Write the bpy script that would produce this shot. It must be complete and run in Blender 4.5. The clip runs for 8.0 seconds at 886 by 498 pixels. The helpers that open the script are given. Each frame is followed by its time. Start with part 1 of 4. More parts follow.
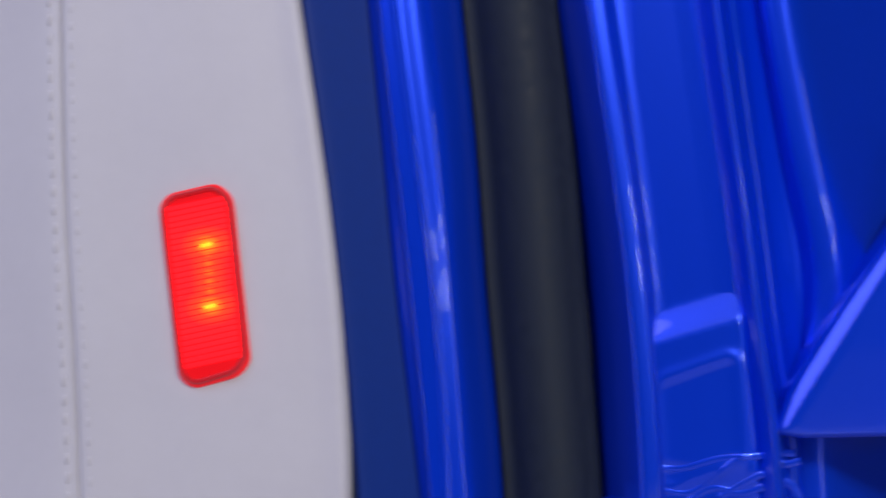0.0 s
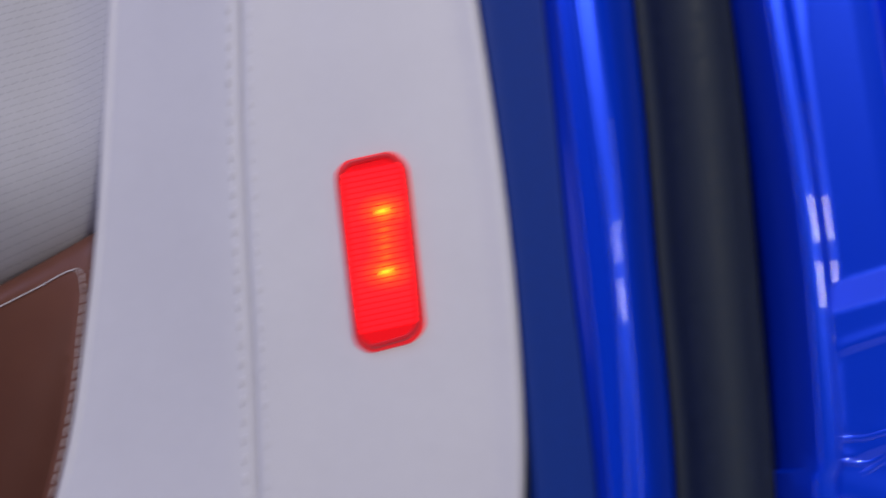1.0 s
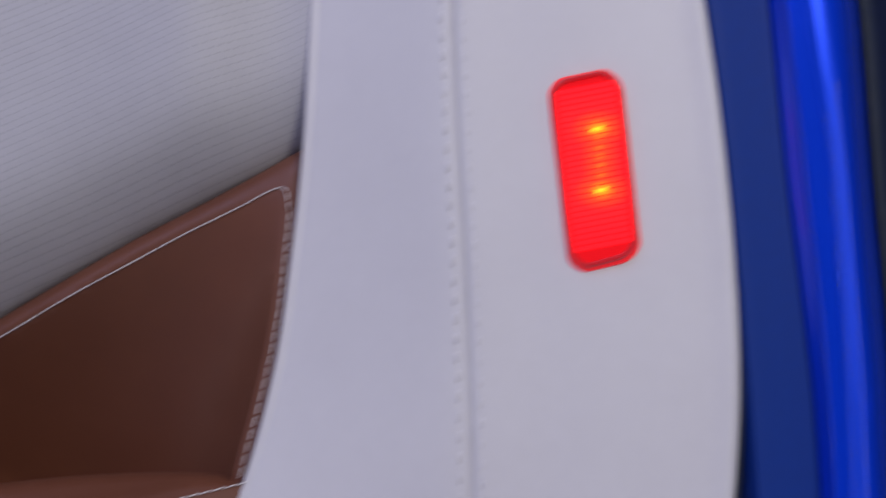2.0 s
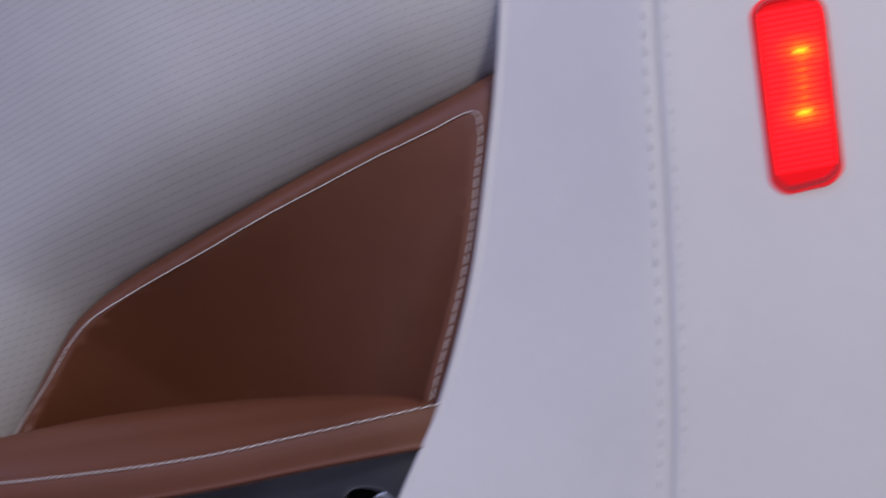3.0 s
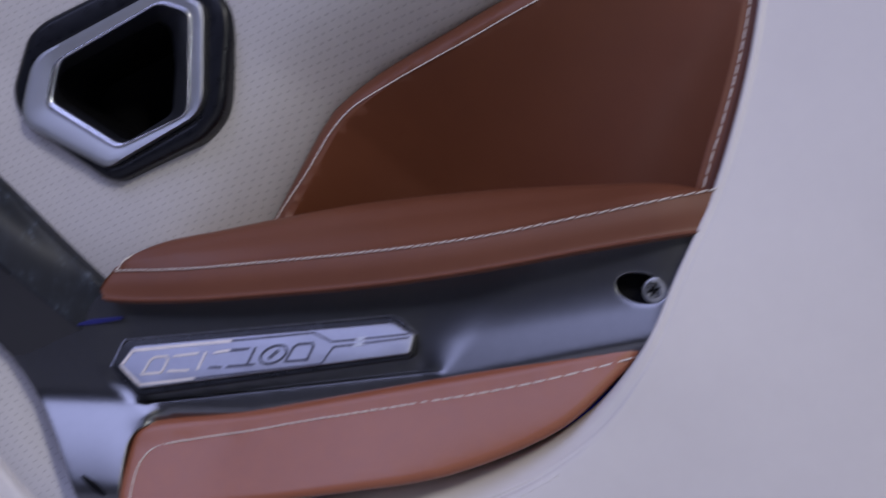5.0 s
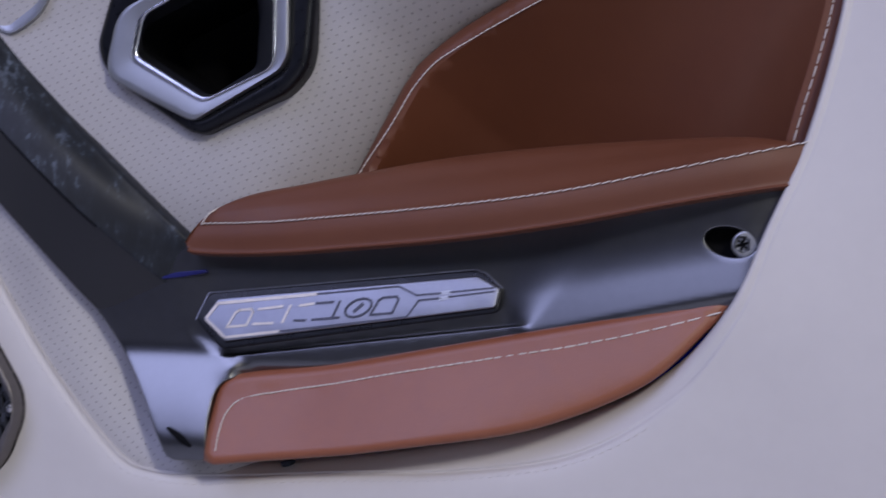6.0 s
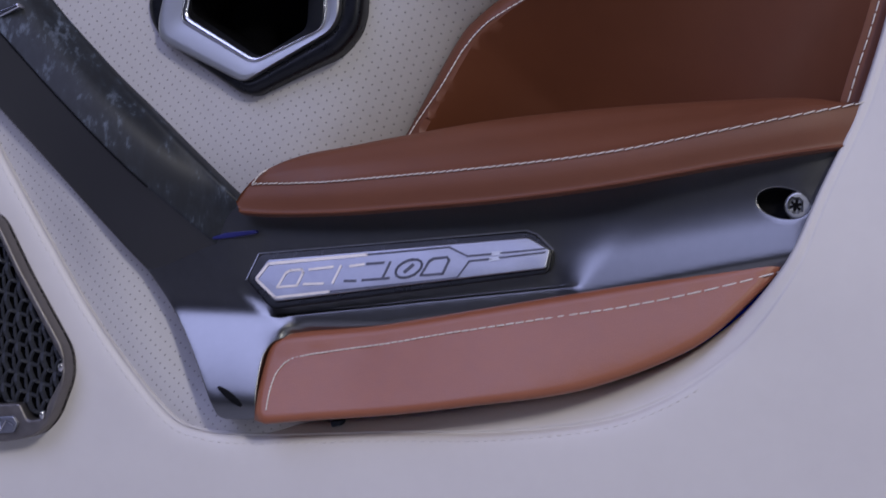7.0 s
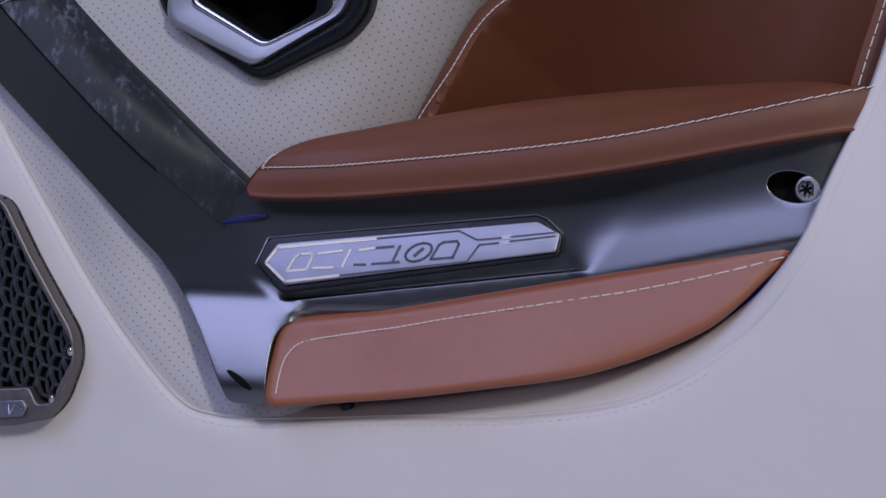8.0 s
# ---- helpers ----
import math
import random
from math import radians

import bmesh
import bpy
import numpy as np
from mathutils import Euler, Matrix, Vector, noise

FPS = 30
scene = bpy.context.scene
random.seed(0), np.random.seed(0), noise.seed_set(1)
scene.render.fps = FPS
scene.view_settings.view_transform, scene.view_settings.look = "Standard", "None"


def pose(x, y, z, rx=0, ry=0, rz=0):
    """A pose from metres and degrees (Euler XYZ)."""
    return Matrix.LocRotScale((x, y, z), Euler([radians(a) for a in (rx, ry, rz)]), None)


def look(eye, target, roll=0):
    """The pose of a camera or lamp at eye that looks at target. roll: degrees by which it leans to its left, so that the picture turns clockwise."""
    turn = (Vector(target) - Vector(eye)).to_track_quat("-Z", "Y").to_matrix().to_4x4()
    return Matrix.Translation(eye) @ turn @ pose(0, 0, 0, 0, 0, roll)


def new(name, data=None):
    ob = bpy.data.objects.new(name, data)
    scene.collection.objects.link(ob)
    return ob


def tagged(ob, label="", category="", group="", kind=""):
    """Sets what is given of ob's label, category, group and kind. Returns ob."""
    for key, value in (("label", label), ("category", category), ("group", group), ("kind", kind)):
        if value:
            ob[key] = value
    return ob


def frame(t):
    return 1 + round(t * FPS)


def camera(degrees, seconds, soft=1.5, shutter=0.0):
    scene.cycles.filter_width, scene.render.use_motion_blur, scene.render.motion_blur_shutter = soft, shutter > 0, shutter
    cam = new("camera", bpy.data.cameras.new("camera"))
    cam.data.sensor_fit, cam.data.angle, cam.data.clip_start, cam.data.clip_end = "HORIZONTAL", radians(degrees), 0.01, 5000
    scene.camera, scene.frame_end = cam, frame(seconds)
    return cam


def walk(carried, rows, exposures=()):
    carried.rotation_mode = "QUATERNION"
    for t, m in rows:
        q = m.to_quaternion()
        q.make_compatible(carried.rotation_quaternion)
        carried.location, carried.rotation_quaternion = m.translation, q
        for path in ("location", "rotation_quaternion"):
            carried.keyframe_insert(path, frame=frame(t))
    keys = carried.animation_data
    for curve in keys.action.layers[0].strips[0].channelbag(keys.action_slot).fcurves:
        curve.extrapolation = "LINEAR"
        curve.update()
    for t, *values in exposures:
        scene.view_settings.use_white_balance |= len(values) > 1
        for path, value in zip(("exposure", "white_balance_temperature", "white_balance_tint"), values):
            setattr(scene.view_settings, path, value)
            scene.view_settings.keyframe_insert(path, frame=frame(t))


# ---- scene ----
# The inner side of an open sports-car door, seen close, with the blue body beside it.
from mathutils import geometry

cam = camera(34.84, 8.0, soft=1.5, shutter=1.2)
PATH = [
    (0, (0.3119, -0.6066, 0.7541), (0.2685, 0.3866, 0.8621), -2.71),
    (0.5, (0.2829, -0.6075, 0.7400), (0.2314, 0.3829, 0.8682), -2.44),
    (1, (0.2525, -0.6087, 0.7259), (0.1823, 0.3796, 0.8619), -1.95),
    (1.5, (0.2194, -0.6075, 0.7126), (0.1310, 0.3796, 0.8462), -1.51),
    (2, (0.1855, -0.6046, 0.7003), (0.0723, 0.3809, 0.8264), -0.88),
    (2.1, (0.1790, -0.6044, 0.6979), (0.0617, 0.3808, 0.8227), -0.83),
    (3.3, (0.1063, -0.6102, 0.6690), (-0.0529, 0.3715, 0.7738), 0.07),
    (3.5, (0.0955, -0.6109, 0.6638), (-0.0682, 0.3707, 0.7623), 0.19),
    (4, (0.0728, -0.6138, 0.6495), (-0.1064, 0.3670, 0.7267), 0.70),
    (4.5, (0.0545, -0.6162, 0.6357), (-0.1368, 0.3637, 0.6915), 0.92),
    (5, (0.0404, -0.6172, 0.6254), (-0.1682, 0.3600, 0.6659), 1.19),
    (6.5, (0.0111, -0.6220, 0.6083), (-0.2310, 0.3481, 0.6280), 1.66),
    (7, (0.0058, -0.6235, 0.6040), (-0.2417, 0.3453, 0.6152), 1.77),
    (7.5, (0.0022, -0.6237, 0.6012), (-0.2450, 0.3452, 0.6088), 1.78),
    (8, (0.0001, -0.6249, 0.6001), (-0.2450, 0.3446, 0.6057), 1.81),
]
walk(cam, [(t, look(eye, target, roll)) for t, eye, target, roll in PATH])

# ---- light: a bright exhibition hall, lamps high up ----
world = bpy.data.worlds.new("hall_light")
scene.world = world
world.use_nodes = True
world.node_tree.nodes["Background"].inputs[0].default_value = (0.60, 0.62, 0.80, 1)
world.node_tree.nodes["Background"].inputs[1].default_value = 0.12
scene.view_settings.exposure = -0.08


def area(name, eye, target, size, power, colour):
    lamp = bpy.data.lights.new(name, "AREA")
    lamp.shape, lamp.size, lamp.energy, lamp.color = "SQUARE", size, power, colour
    ob = new(name, lamp)
    ob.matrix_world = look(eye, target)
    return ob


for z in (2.32, 2.68):
    area("hall_spotlight", (1.65, -2.7, z), (0.0, 0.0, 0.68), 0.22, 29.5, (0.96, 0.925, 0.91))
area("hall_light_panel", (-1.35, -3.0, 3.4), (-0.1, 0.0, 0.6), 2.8, 88, (0.59, 0.64, 1.145))
# second panel: added, unseen, so that the pillar's bent band mirrors something
area("hall_light_panel", (0.95, -2.9, 3.6), (0.2, 0.0, 0.7), 1.8, 6, (0.80, 0.82, 1.0))
# tall side lamps, added and unseen, for highlight lines on the blue beads
for x, y in ((5.0, -3.2), (-5.4, -1.6)):
    box = area("side_highlight_lamp", (x, y, 1.35), (0.2, 0.0, 0.9), 0.6, 14, (0.80, 0.84, 1.0))
    box.data.shape, box.data.size_y = "RECTANGLE", 2.2

# a pair of small bright lamps far off, mirrored in the paint
for z in (1.45, 1.80):
    area("hall_lamp", (3.6, -5.0, z), (0.2, 0.0, 0.85), 0.24, 8, (0.90, 0.94, 1.0))

# ---- materials ----
def material(name):
    m = bpy.data.materials.new(name)
    m.use_nodes = True
    return m, m.node_tree.nodes, m.node_tree.links, m.node_tree.nodes["Principled BSDF"]


def coords(nodes, links, scale=(1, 1, 1), rot=(0, 0, 0)):
    tc, mp = nodes.new("ShaderNodeTexCoord"), nodes.new("ShaderNodeMapping")
    mp.inputs["Scale"].default_value, mp.inputs["Rotation"].default_value = scale, [radians(a) for a in rot]
    links.new(tc.outputs["Object"], mp.inputs["Vector"])
    return mp.outputs[0]


def noise_tex(nodes, links, vec, scale, detail=4, rough=0.55):
    n = nodes.new("ShaderNodeTexNoise")
    n.inputs["Scale"].default_value, n.inputs["Detail"].default_value, n.inputs["Roughness"].default_value = scale, detail, rough
    links.new(vec, n.inputs["Vector"])
    return n.outputs["Fac"]


def ramp(nodes, links, fac, stops):
    r = nodes.new("ShaderNodeValToRGB")
    while len(r.color_ramp.elements) < len(stops):
        r.color_ramp.elements.new(0.5)
    for e, (p, c) in zip(r.color_ramp.elements, stops):
        e.position, e.color = p, (*c, 1)
    links.new(fac, r.inputs[0])
    return r.outputs[0]


def math_node(nodes, links, op, a, b=None, clamp=False):
    n = nodes.new("ShaderNodeMath")
    n.operation, n.use_clamp = op, clamp
    for k, v in enumerate((a, b)):
        if v is None:
            continue
        if isinstance(v, (int, float)):
            n.inputs[k].default_value = v
        else:
            links.new(v, n.inputs[k])
    return n.outputs[0]


def bumped(nodes, links, bsdf, height, strength, distance, before=None):
    b = nodes.new("ShaderNodeBump")
    b.inputs["Strength"].default_value, b.inputs["Distance"].default_value = strength, distance
    links.new(height, b.inputs["Height"])
    if before:
        links.new(before, b.inputs["Normal"])
    links.new(b.outputs[0], bsdf.inputs["Normal"])
    return b.outputs[0]


def leather(name, dark, light, rough, grain=1400, bump=0.25, coat=0.0, holes=0.0, coat_rough=0.42):
    m, nodes, links, bsdf = material(name)
    vec = coords(nodes, links)
    big = noise_tex(nodes, links, vec, 14, 3)
    mid = noise_tex(nodes, links, vec, 160, 4)
    mix = math_node(nodes, links, "ADD", math_node(nodes, links, "MULTIPLY", big, 0.7), math_node(nodes, links, "MULTIPLY", mid, 0.3))
    colour = ramp(nodes, links, mix, [(0.3, dark), (0.7, light)])
    vor = nodes.new("ShaderNodeTexVoronoi")
    vor.feature = "DISTANCE_TO_EDGE"
    vor.inputs["Scale"].default_value = grain
    links.new(vec, vor.inputs["Vector"])
    height = math_node(nodes, links, "MINIMUM", vor.outputs["Distance"], 0.25)
    before = bumped(nodes, links, bsdf, height, bump, 0.0004)
    before = bumped(nodes, links, bsdf, noise_tex(nodes, links, vec, 45, 3), 0.07, 0.003, before)
    if holes:
        # staggered rows of punched holes
        ax, az, bx, bz = (holes * f for f in (1.0, -0.94, -0.62, -1.65))
        det = ax * bz - bx * az
        off = []
        for row in ((bz / det, -bx / det), (-az / det, ax / det)):
            dp = nodes.new("ShaderNodeVectorMath")
            dp.operation = "DOT_PRODUCT"
            dp.inputs[1].default_value = (row[0], 0, row[1])
            links.new(vec, dp.inputs[0])
            off.append(math_node(nodes, links, "SUBTRACT", math_node(nodes, links, "FRACT", dp.outputs["Value"]), 0.5))
        far = []
        for a, b in ((ax, bx), (az, bz)):
            along = math_node(nodes, links, "ADD", math_node(nodes, links, "MULTIPLY", off[0], a), math_node(nodes, links, "MULTIPLY", off[1], b))
            far.append(math_node(nodes, links, "POWER", math_node(nodes, links, "ABSOLUTE", along), 2))
        dist = math_node(nodes, links, "SQRT", math_node(nodes, links, "ADD", *far))
        dot = math_node(nodes, links, "MULTIPLY", math_node(nodes, links, "SUBTRACT", 0.00054, dist), 3200, clamp=True)
        mixer = nodes.new("ShaderNodeMix")
        mixer.data_type = "RGBA"
        links.new(math_node(nodes, links, "MULTIPLY", dot, 0.54), mixer.inputs[0])
        links.new(colour, mixer.inputs[6])
        mixer.inputs[7].default_value = (0.05, 0.045, 0.04, 1)
        colour = mixer.outputs[2]
        bumped(nodes, links, bsdf, math_node(nodes, links, "SUBTRACT", 1.0, dot), 0.5, 0.0005, before)
    links.new(colour, bsdf.inputs["Base Color"])
    links.new(ramp(nodes, links, mid, [(0.3, (rough - 0.03,) * 3), (0.7, (rough + 0.04,) * 3)]), bsdf.inputs["Roughness"])
    bsdf.inputs["Coat Weight"].default_value, bsdf.inputs["Coat Roughness"].default_value = coat, coat_rough
    return m


def gloss(name, colour, rough, metal=0.0, coat=0.0, coat_rough=0.03, wave=0.0, vary=0.06):
    m, nodes, links, bsdf = material(name)
    vec = coords(nodes, links)
    n = noise_tex(nodes, links, vec, 220, 5)
    c = [max(0.0, v * (1 - 2 * vary)) for v in colour], [min(1.0, v * (1 + 2 * vary)) for v in colour]
    links.new(ramp(nodes, links, n, [(0.3, c[0]), (0.7, c[1])]), bsdf.inputs["Base Color"])
    links.new(ramp(nodes, links, n, [(0.3, (rough * (1 - 2.5 * vary),) * 3), (0.7, (rough * (1 + 2.5 * vary),) * 3)]), bsdf.inputs["Roughness"])
    bsdf.inputs["Metallic"].default_value = metal
    bsdf.inputs["Coat Weight"].default_value, bsdf.inputs["Coat Roughness"].default_value = coat, coat_rough
    if wave:
        bumped(nodes, links, bsdf, noise_tex(nodes, links, vec, 30, 2), wave, 0.004)
    return m


def forged_carbon(name):
    m, nodes, links, bsdf = material(name)
    # pressed chips: short streaks that lie two ways, in loose patches
    one = noise_tex(nodes, links, coords(nodes, links, (1, 1, 0.22), (0, 40, 0)), 330, 5, 0.60)
    two = noise_tex(nodes, links, coords(nodes, links, (1, 1, 0.25), (0, -25, 0)), 290, 5, 0.60)
    vec = coords(nodes, links)
    patch = noise_tex(nodes, links, vec, 95, 3)
    pick = math_node(nodes, links, "MULTIPLY", math_node(nodes, links, "SUBTRACT", patch, 0.47), 14, clamp=True)
    streak = math_node(nodes, links, "ADD", math_node(nodes, links, "MULTIPLY", one, pick), math_node(nodes, links, "MULTIPLY", two, math_node(nodes, links, "SUBTRACT", 1.0, pick)))
    tone = math_node(nodes, links, "MULTIPLY", streak, noise_tex(nodes, links, vec, 60, 4))
    links.new(ramp(nodes, links, tone, [(0.20, (0.007, 0.009, 0.013)), (0.29, (0.012, 0.016, 0.023)), (0.42, (0.100, 0.120, 0.158))]), bsdf.inputs["Base Color"])
    bsdf.inputs["Specular IOR Level"].default_value, bsdf.inputs["Roughness"].default_value = 0.36, 0.52
    bsdf.inputs["Coat Weight"].default_value, bsdf.inputs["Coat Roughness"].default_value = 0.06, 0.45
    return m


def lit_lens(name, ends, between_ends, strength):
    """A red lens that a filament lamp behind it lights: amber next to the filament, red farther off."""
    m, nodes, links, bsdf = material(name)
    tc = nodes.new("ShaderNodeTexCoord")
    near = None
    for p, lag in [(p, 0.0) for p in ends] + [(p, 0.0026) for p in between_ends]:
        far = nodes.new("ShaderNodeVectorMath")
        far.operation = "DISTANCE"
        far.inputs[1].default_value = p
        scaled = nodes.new("ShaderNodeVectorMath")
        scaled.operation = "MULTIPLY"
        scaled.inputs[1].default_value = (0.75, 0.4, 1.0)
        far.inputs[1].default_value = [a * b for a, b in zip(p, (0.75, 0.4, 1.0))]
        links.new(tc.outputs["Object"], scaled.inputs[0])
        links.new(scaled.outputs[0], far.inputs[0])
        d = math_node(nodes, links, "ADD", far.outputs["Value"], lag)
        near = d if near is None else math_node(nodes, links, "MINIMUM", near, d)
    fall = math_node(nodes, links, "MULTIPLY", near, 25.0, clamp=True)
    links.new(ramp(nodes, links, fall, [(0.0, (1.0, 0.15, 0.004)), (0.05, (1.0, 0.060, 0.004)), (0.11, (1.0, 0.016, 0.005)), (0.22, (0.9, 0.0045, 0.006)), (0.45, (0.55, 0.0032, 0.0055)), (0.75, (0.14, 0.0022, 0.0040))]), bsdf.inputs["Emission Color"])
    bsdf.inputs["Emission Strength"].default_value = strength
    bsdf.inputs["Base Color"].default_value = (0.5, 0.005, 0.008, 1)
    bsdf.inputs["Roughness"].default_value = 0.15
    return m


def glow(name, colour, strength, base):
    m, nodes, links, bsdf = material(name)
    bsdf.inputs["Base Color"].default_value = (*base, 1)
    bsdf.inputs["Roughness"].default_value = 0.15
    bsdf.inputs["Emission Color"].default_value = (*colour, 1)
    bsdf.inputs["Emission Strength"].default_value = strength
    return m


BEIGE = leather("beige_leather", (0.575, 0.545, 0.534), (0.612, 0.582, 0.568), 0.50, bump=0.11)
PERF = leather("perforated_beige_leather", (0.408, 0.391, 0.394), (0.464, 0.446, 0.446), 0.60, bump=0.12, holes=0.00242)
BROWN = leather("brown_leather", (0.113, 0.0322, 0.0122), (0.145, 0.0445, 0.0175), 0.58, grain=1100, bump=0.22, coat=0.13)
# pad: the brown leather again, its sheen put into a lighter, glossier colour
SHEEN_BROWN = leather("sheen_brown_leather", (0.235, 0.070, 0.0290), (0.285, 0.092, 0.0400), 0.46, grain=900, bump=0.30, coat=0.44, coat_rough=0.38)
THREAD = leather("cream_thread", (0.60, 0.55, 0.50), (0.74, 0.69, 0.64), 0.7, grain=3000)
BLACK = gloss("gunmetal_lacquer", (0.205, 0.206, 0.210), 0.285, metal=1.0, vary=0.012)
PIANO = gloss("piano_black", (0.005, 0.0055, 0.008), 0.30, coat=0.0)
PIANO.node_tree.nodes["Principled BSDF"].inputs["Specular IOR Level"].default_value = 0.30
LATTICE = gloss("grille_plastic", (0.022, 0.024, 0.030), 0.40)
SHELL = gloss("satin_handle_shell", (0.020, 0.020, 0.0225), 0.42, vary=0.02)
# near-black with hardly any gloss: the openings' shade put into the colour
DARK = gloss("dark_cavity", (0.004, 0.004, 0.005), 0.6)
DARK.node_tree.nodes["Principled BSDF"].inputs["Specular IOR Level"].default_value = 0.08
CARBON = forged_carbon("forged_carbon")
CHROME = gloss("satin_chrome", (0.62, 0.62, 0.66), 0.20, metal=1.0, vary=0.004)
RING = gloss("brushed_chrome", (0.42, 0.428, 0.440), 0.45, metal=1.0, vary=0.01)
STEEL = gloss("brushed_plate", (0.30, 0.308, 0.35), 0.44, metal=1.0, vary=0.03)
GOLD = gloss("pale_gold_inlay", (0.56, 0.50, 0.40), 0.42, metal=1.0)
GREY = gloss("grey_inlay", (0.085, 0.085, 0.10), 0.45, metal=0.9)
COLLAR = gloss("dark_steel_collar", (0.30, 0.31, 0.36), 0.34, metal=1.0, vary=0.01)
PEWTER = gloss("pewter_frame", (0.20, 0.185, 0.18), 0.48, metal=0.9)
BLUE = gloss("blue_car_paint", (0.0005, 0.048, 0.71), 0.27, metal=0.38, coat=0.75, coat_rough=0.025, vary=0.004)
GLINT_BLUE = gloss("glint_dark_blue", (0.004, 0.006, 0.10), 0.5)
# flange: darker and duller blue than the shell beside it
FLANGE_BLUE = gloss("flange_satin_blue", (0.001, 0.026, 0.185), 0.60, coat=0.05, coat_rough=0.25, vary=0.015)
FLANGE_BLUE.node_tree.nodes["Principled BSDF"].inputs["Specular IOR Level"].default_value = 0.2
BLUE.node_tree.nodes["Principled BSDF"].inputs["Specular IOR Level"].default_value = 0.25
RUBBER = gloss("black_rubber", (0.0135, 0.0195, 0.030), 0.66)
RUBBER.node_tree.nodes["Principled BSDF"].inputs["Specular IOR Level"].default_value = 0.3
RED = lit_lens("lit_red_lens", [(0.1845, -0.008, 0.8262), (0.1854, -0.008, 0.7997)], [(0.1845 + 0.0009 * u, -0.008, 0.8262 - 0.0265 * u) for u in (0.15, 0.3, 0.45, 0.6, 0.75, 0.9)], 5.0)
RED_DIM = glow("lit_red_lens_body", (1.0, 0.008, 0.014), 0.55, (0.45, 0.005, 0.008))
RIM = glow("red_lens_rim", (1.0, 0.012, 0.02), 0.13, (0.5, 0.02, 0.025))
BULB = glow("lit_lamp_filament", (1.0, 0.16, 0.006), 5.0, (0.5, 0.2, 0.02))


# ---- building helpers ----
def spline(points, n):
    """n points evenly along a smooth curve through the control points."""
    p = np.array(points, float)
    q = np.vstack([2 * p[0] - p[1], p, 2 * p[-1] - p[-2]])
    out = []
    for k in range(1, len(q) - 2):
        for u in np.linspace(0, 1, 24, endpoint=False):
            a, b, c, d = q[k - 1], q[k], q[k + 1], q[k + 2]
            out.append(0.5 * (2 * b + (c - a) * u + (2 * a - 5 * b + 4 * c - d) * u * u + (3 * b - a - 3 * c + d) * u**3))
    out = np.array(out + [p[-1]])
    far = np.r_[0, np.cumsum(np.linalg.norm(np.diff(out, axis=0), axis=1))]
    return np.stack([np.interp(np.linspace(0, far[-1], n), far, column) for column in out.T], 1)


def rail(points, depth, n):
    """A curve in the door's plane, given as (x, z), at a depth (one, or one for each control point)."""
    ys = depth if hasattr(depth, "__len__") else [depth] * len(points)
    return spline([(x, y, z) for (x, z), y in zip(points, ys)], n)


def beside(curve, far, deeper=0.0):
    """The curve moved sideways in the door's plane, to the left of its direction."""
    d = np.gradient(curve, axis=0)
    d /= np.hypot(d[:, 0], d[:, 2])[:, None] + 1e-12
    out = curve.copy()
    out[:, 0] -= d[:, 2] * far
    out[:, 2] += d[:, 0] * far
    out[:, 1] += deeper
    return out


def loft(rails, across=6, smooth=True, bm=None):
    """A sheet over a row of curves that have the same number of points."""
    bm = bm or bmesh.new()
    stack = np.array(rails)
    lines = []
    steps = (len(rails) - 1) * across + 1
    for k in range(stack.shape[1]):
        if smooth:
            p = stack[:, k]
            q = np.vstack([2 * p[0] - p[1], p, 2 * p[-1] - p[-2]])
            line = []
            for s in range(steps):
                j = min(s // across, len(rails) - 2)
                u = s / across - j
                a, b, c, d = q[j], q[j + 1], q[j + 2], q[j + 3]
                # gentle slopes that never overshoot much
                m0, m1 = 0.5 * (c - a), 0.5 * (d - b)
                cap = 2.0 * np.linalg.norm(c - b)
                m0 *= min(1, cap / (np.linalg.norm(m0) + 1e-9))
                m1 *= min(1, cap / (np.linalg.norm(m1) + 1e-9))
                line.append((2 * u**3 - 3 * u**2 + 1) * b + (u**3 - 2 * u**2 + u) * m0 + (-2 * u**3 + 3 * u**2) * c + (u**3 - u**2) * m1)
        else:
            line = [stack[min(s // across, len(rails) - 2), k] * (1 - (s / across - min(s // across, len(rails) - 2)))
                    + stack[min(s // across, len(rails) - 2) + 1, k] * (s / across - min(s // across, len(rails) - 2)) for s in range(steps)]
        lines.append([bm.verts.new(v) for v in line])
    for one, two in zip(lines, lines[1:]):
        for a, b, c, d in zip(one, one[1:], two[1:], two):
            bm.faces.new((a, b, c, d))
    return bm


def closed(points, n):
    """A smooth closed loop of (x, z)."""
    p = list(points)
    q = spline([(x, 0, z) for x, z in p[-2:] + p + p[:3]], 40 * (len(p) + 4))
    start = np.argmin(np.hypot(q[:, 0] - p[0][0], q[:, 2] - p[0][1])[: len(q) // 2])
    end = len(q) // 2 + np.argmin(np.hypot(q[:, 0] - p[0][0], q[:, 2] - p[0][1])[len(q) // 2:])
    return resample(q[start:end + 1][:, (0, 2)], n)


def resample(line, n):
    far = np.r_[0, np.cumsum(np.hypot(*np.diff(line, axis=0).T))]
    return np.stack([np.interp(np.linspace(0, far[-1], n, endpoint=False), far, c) for c in line.T], 1)


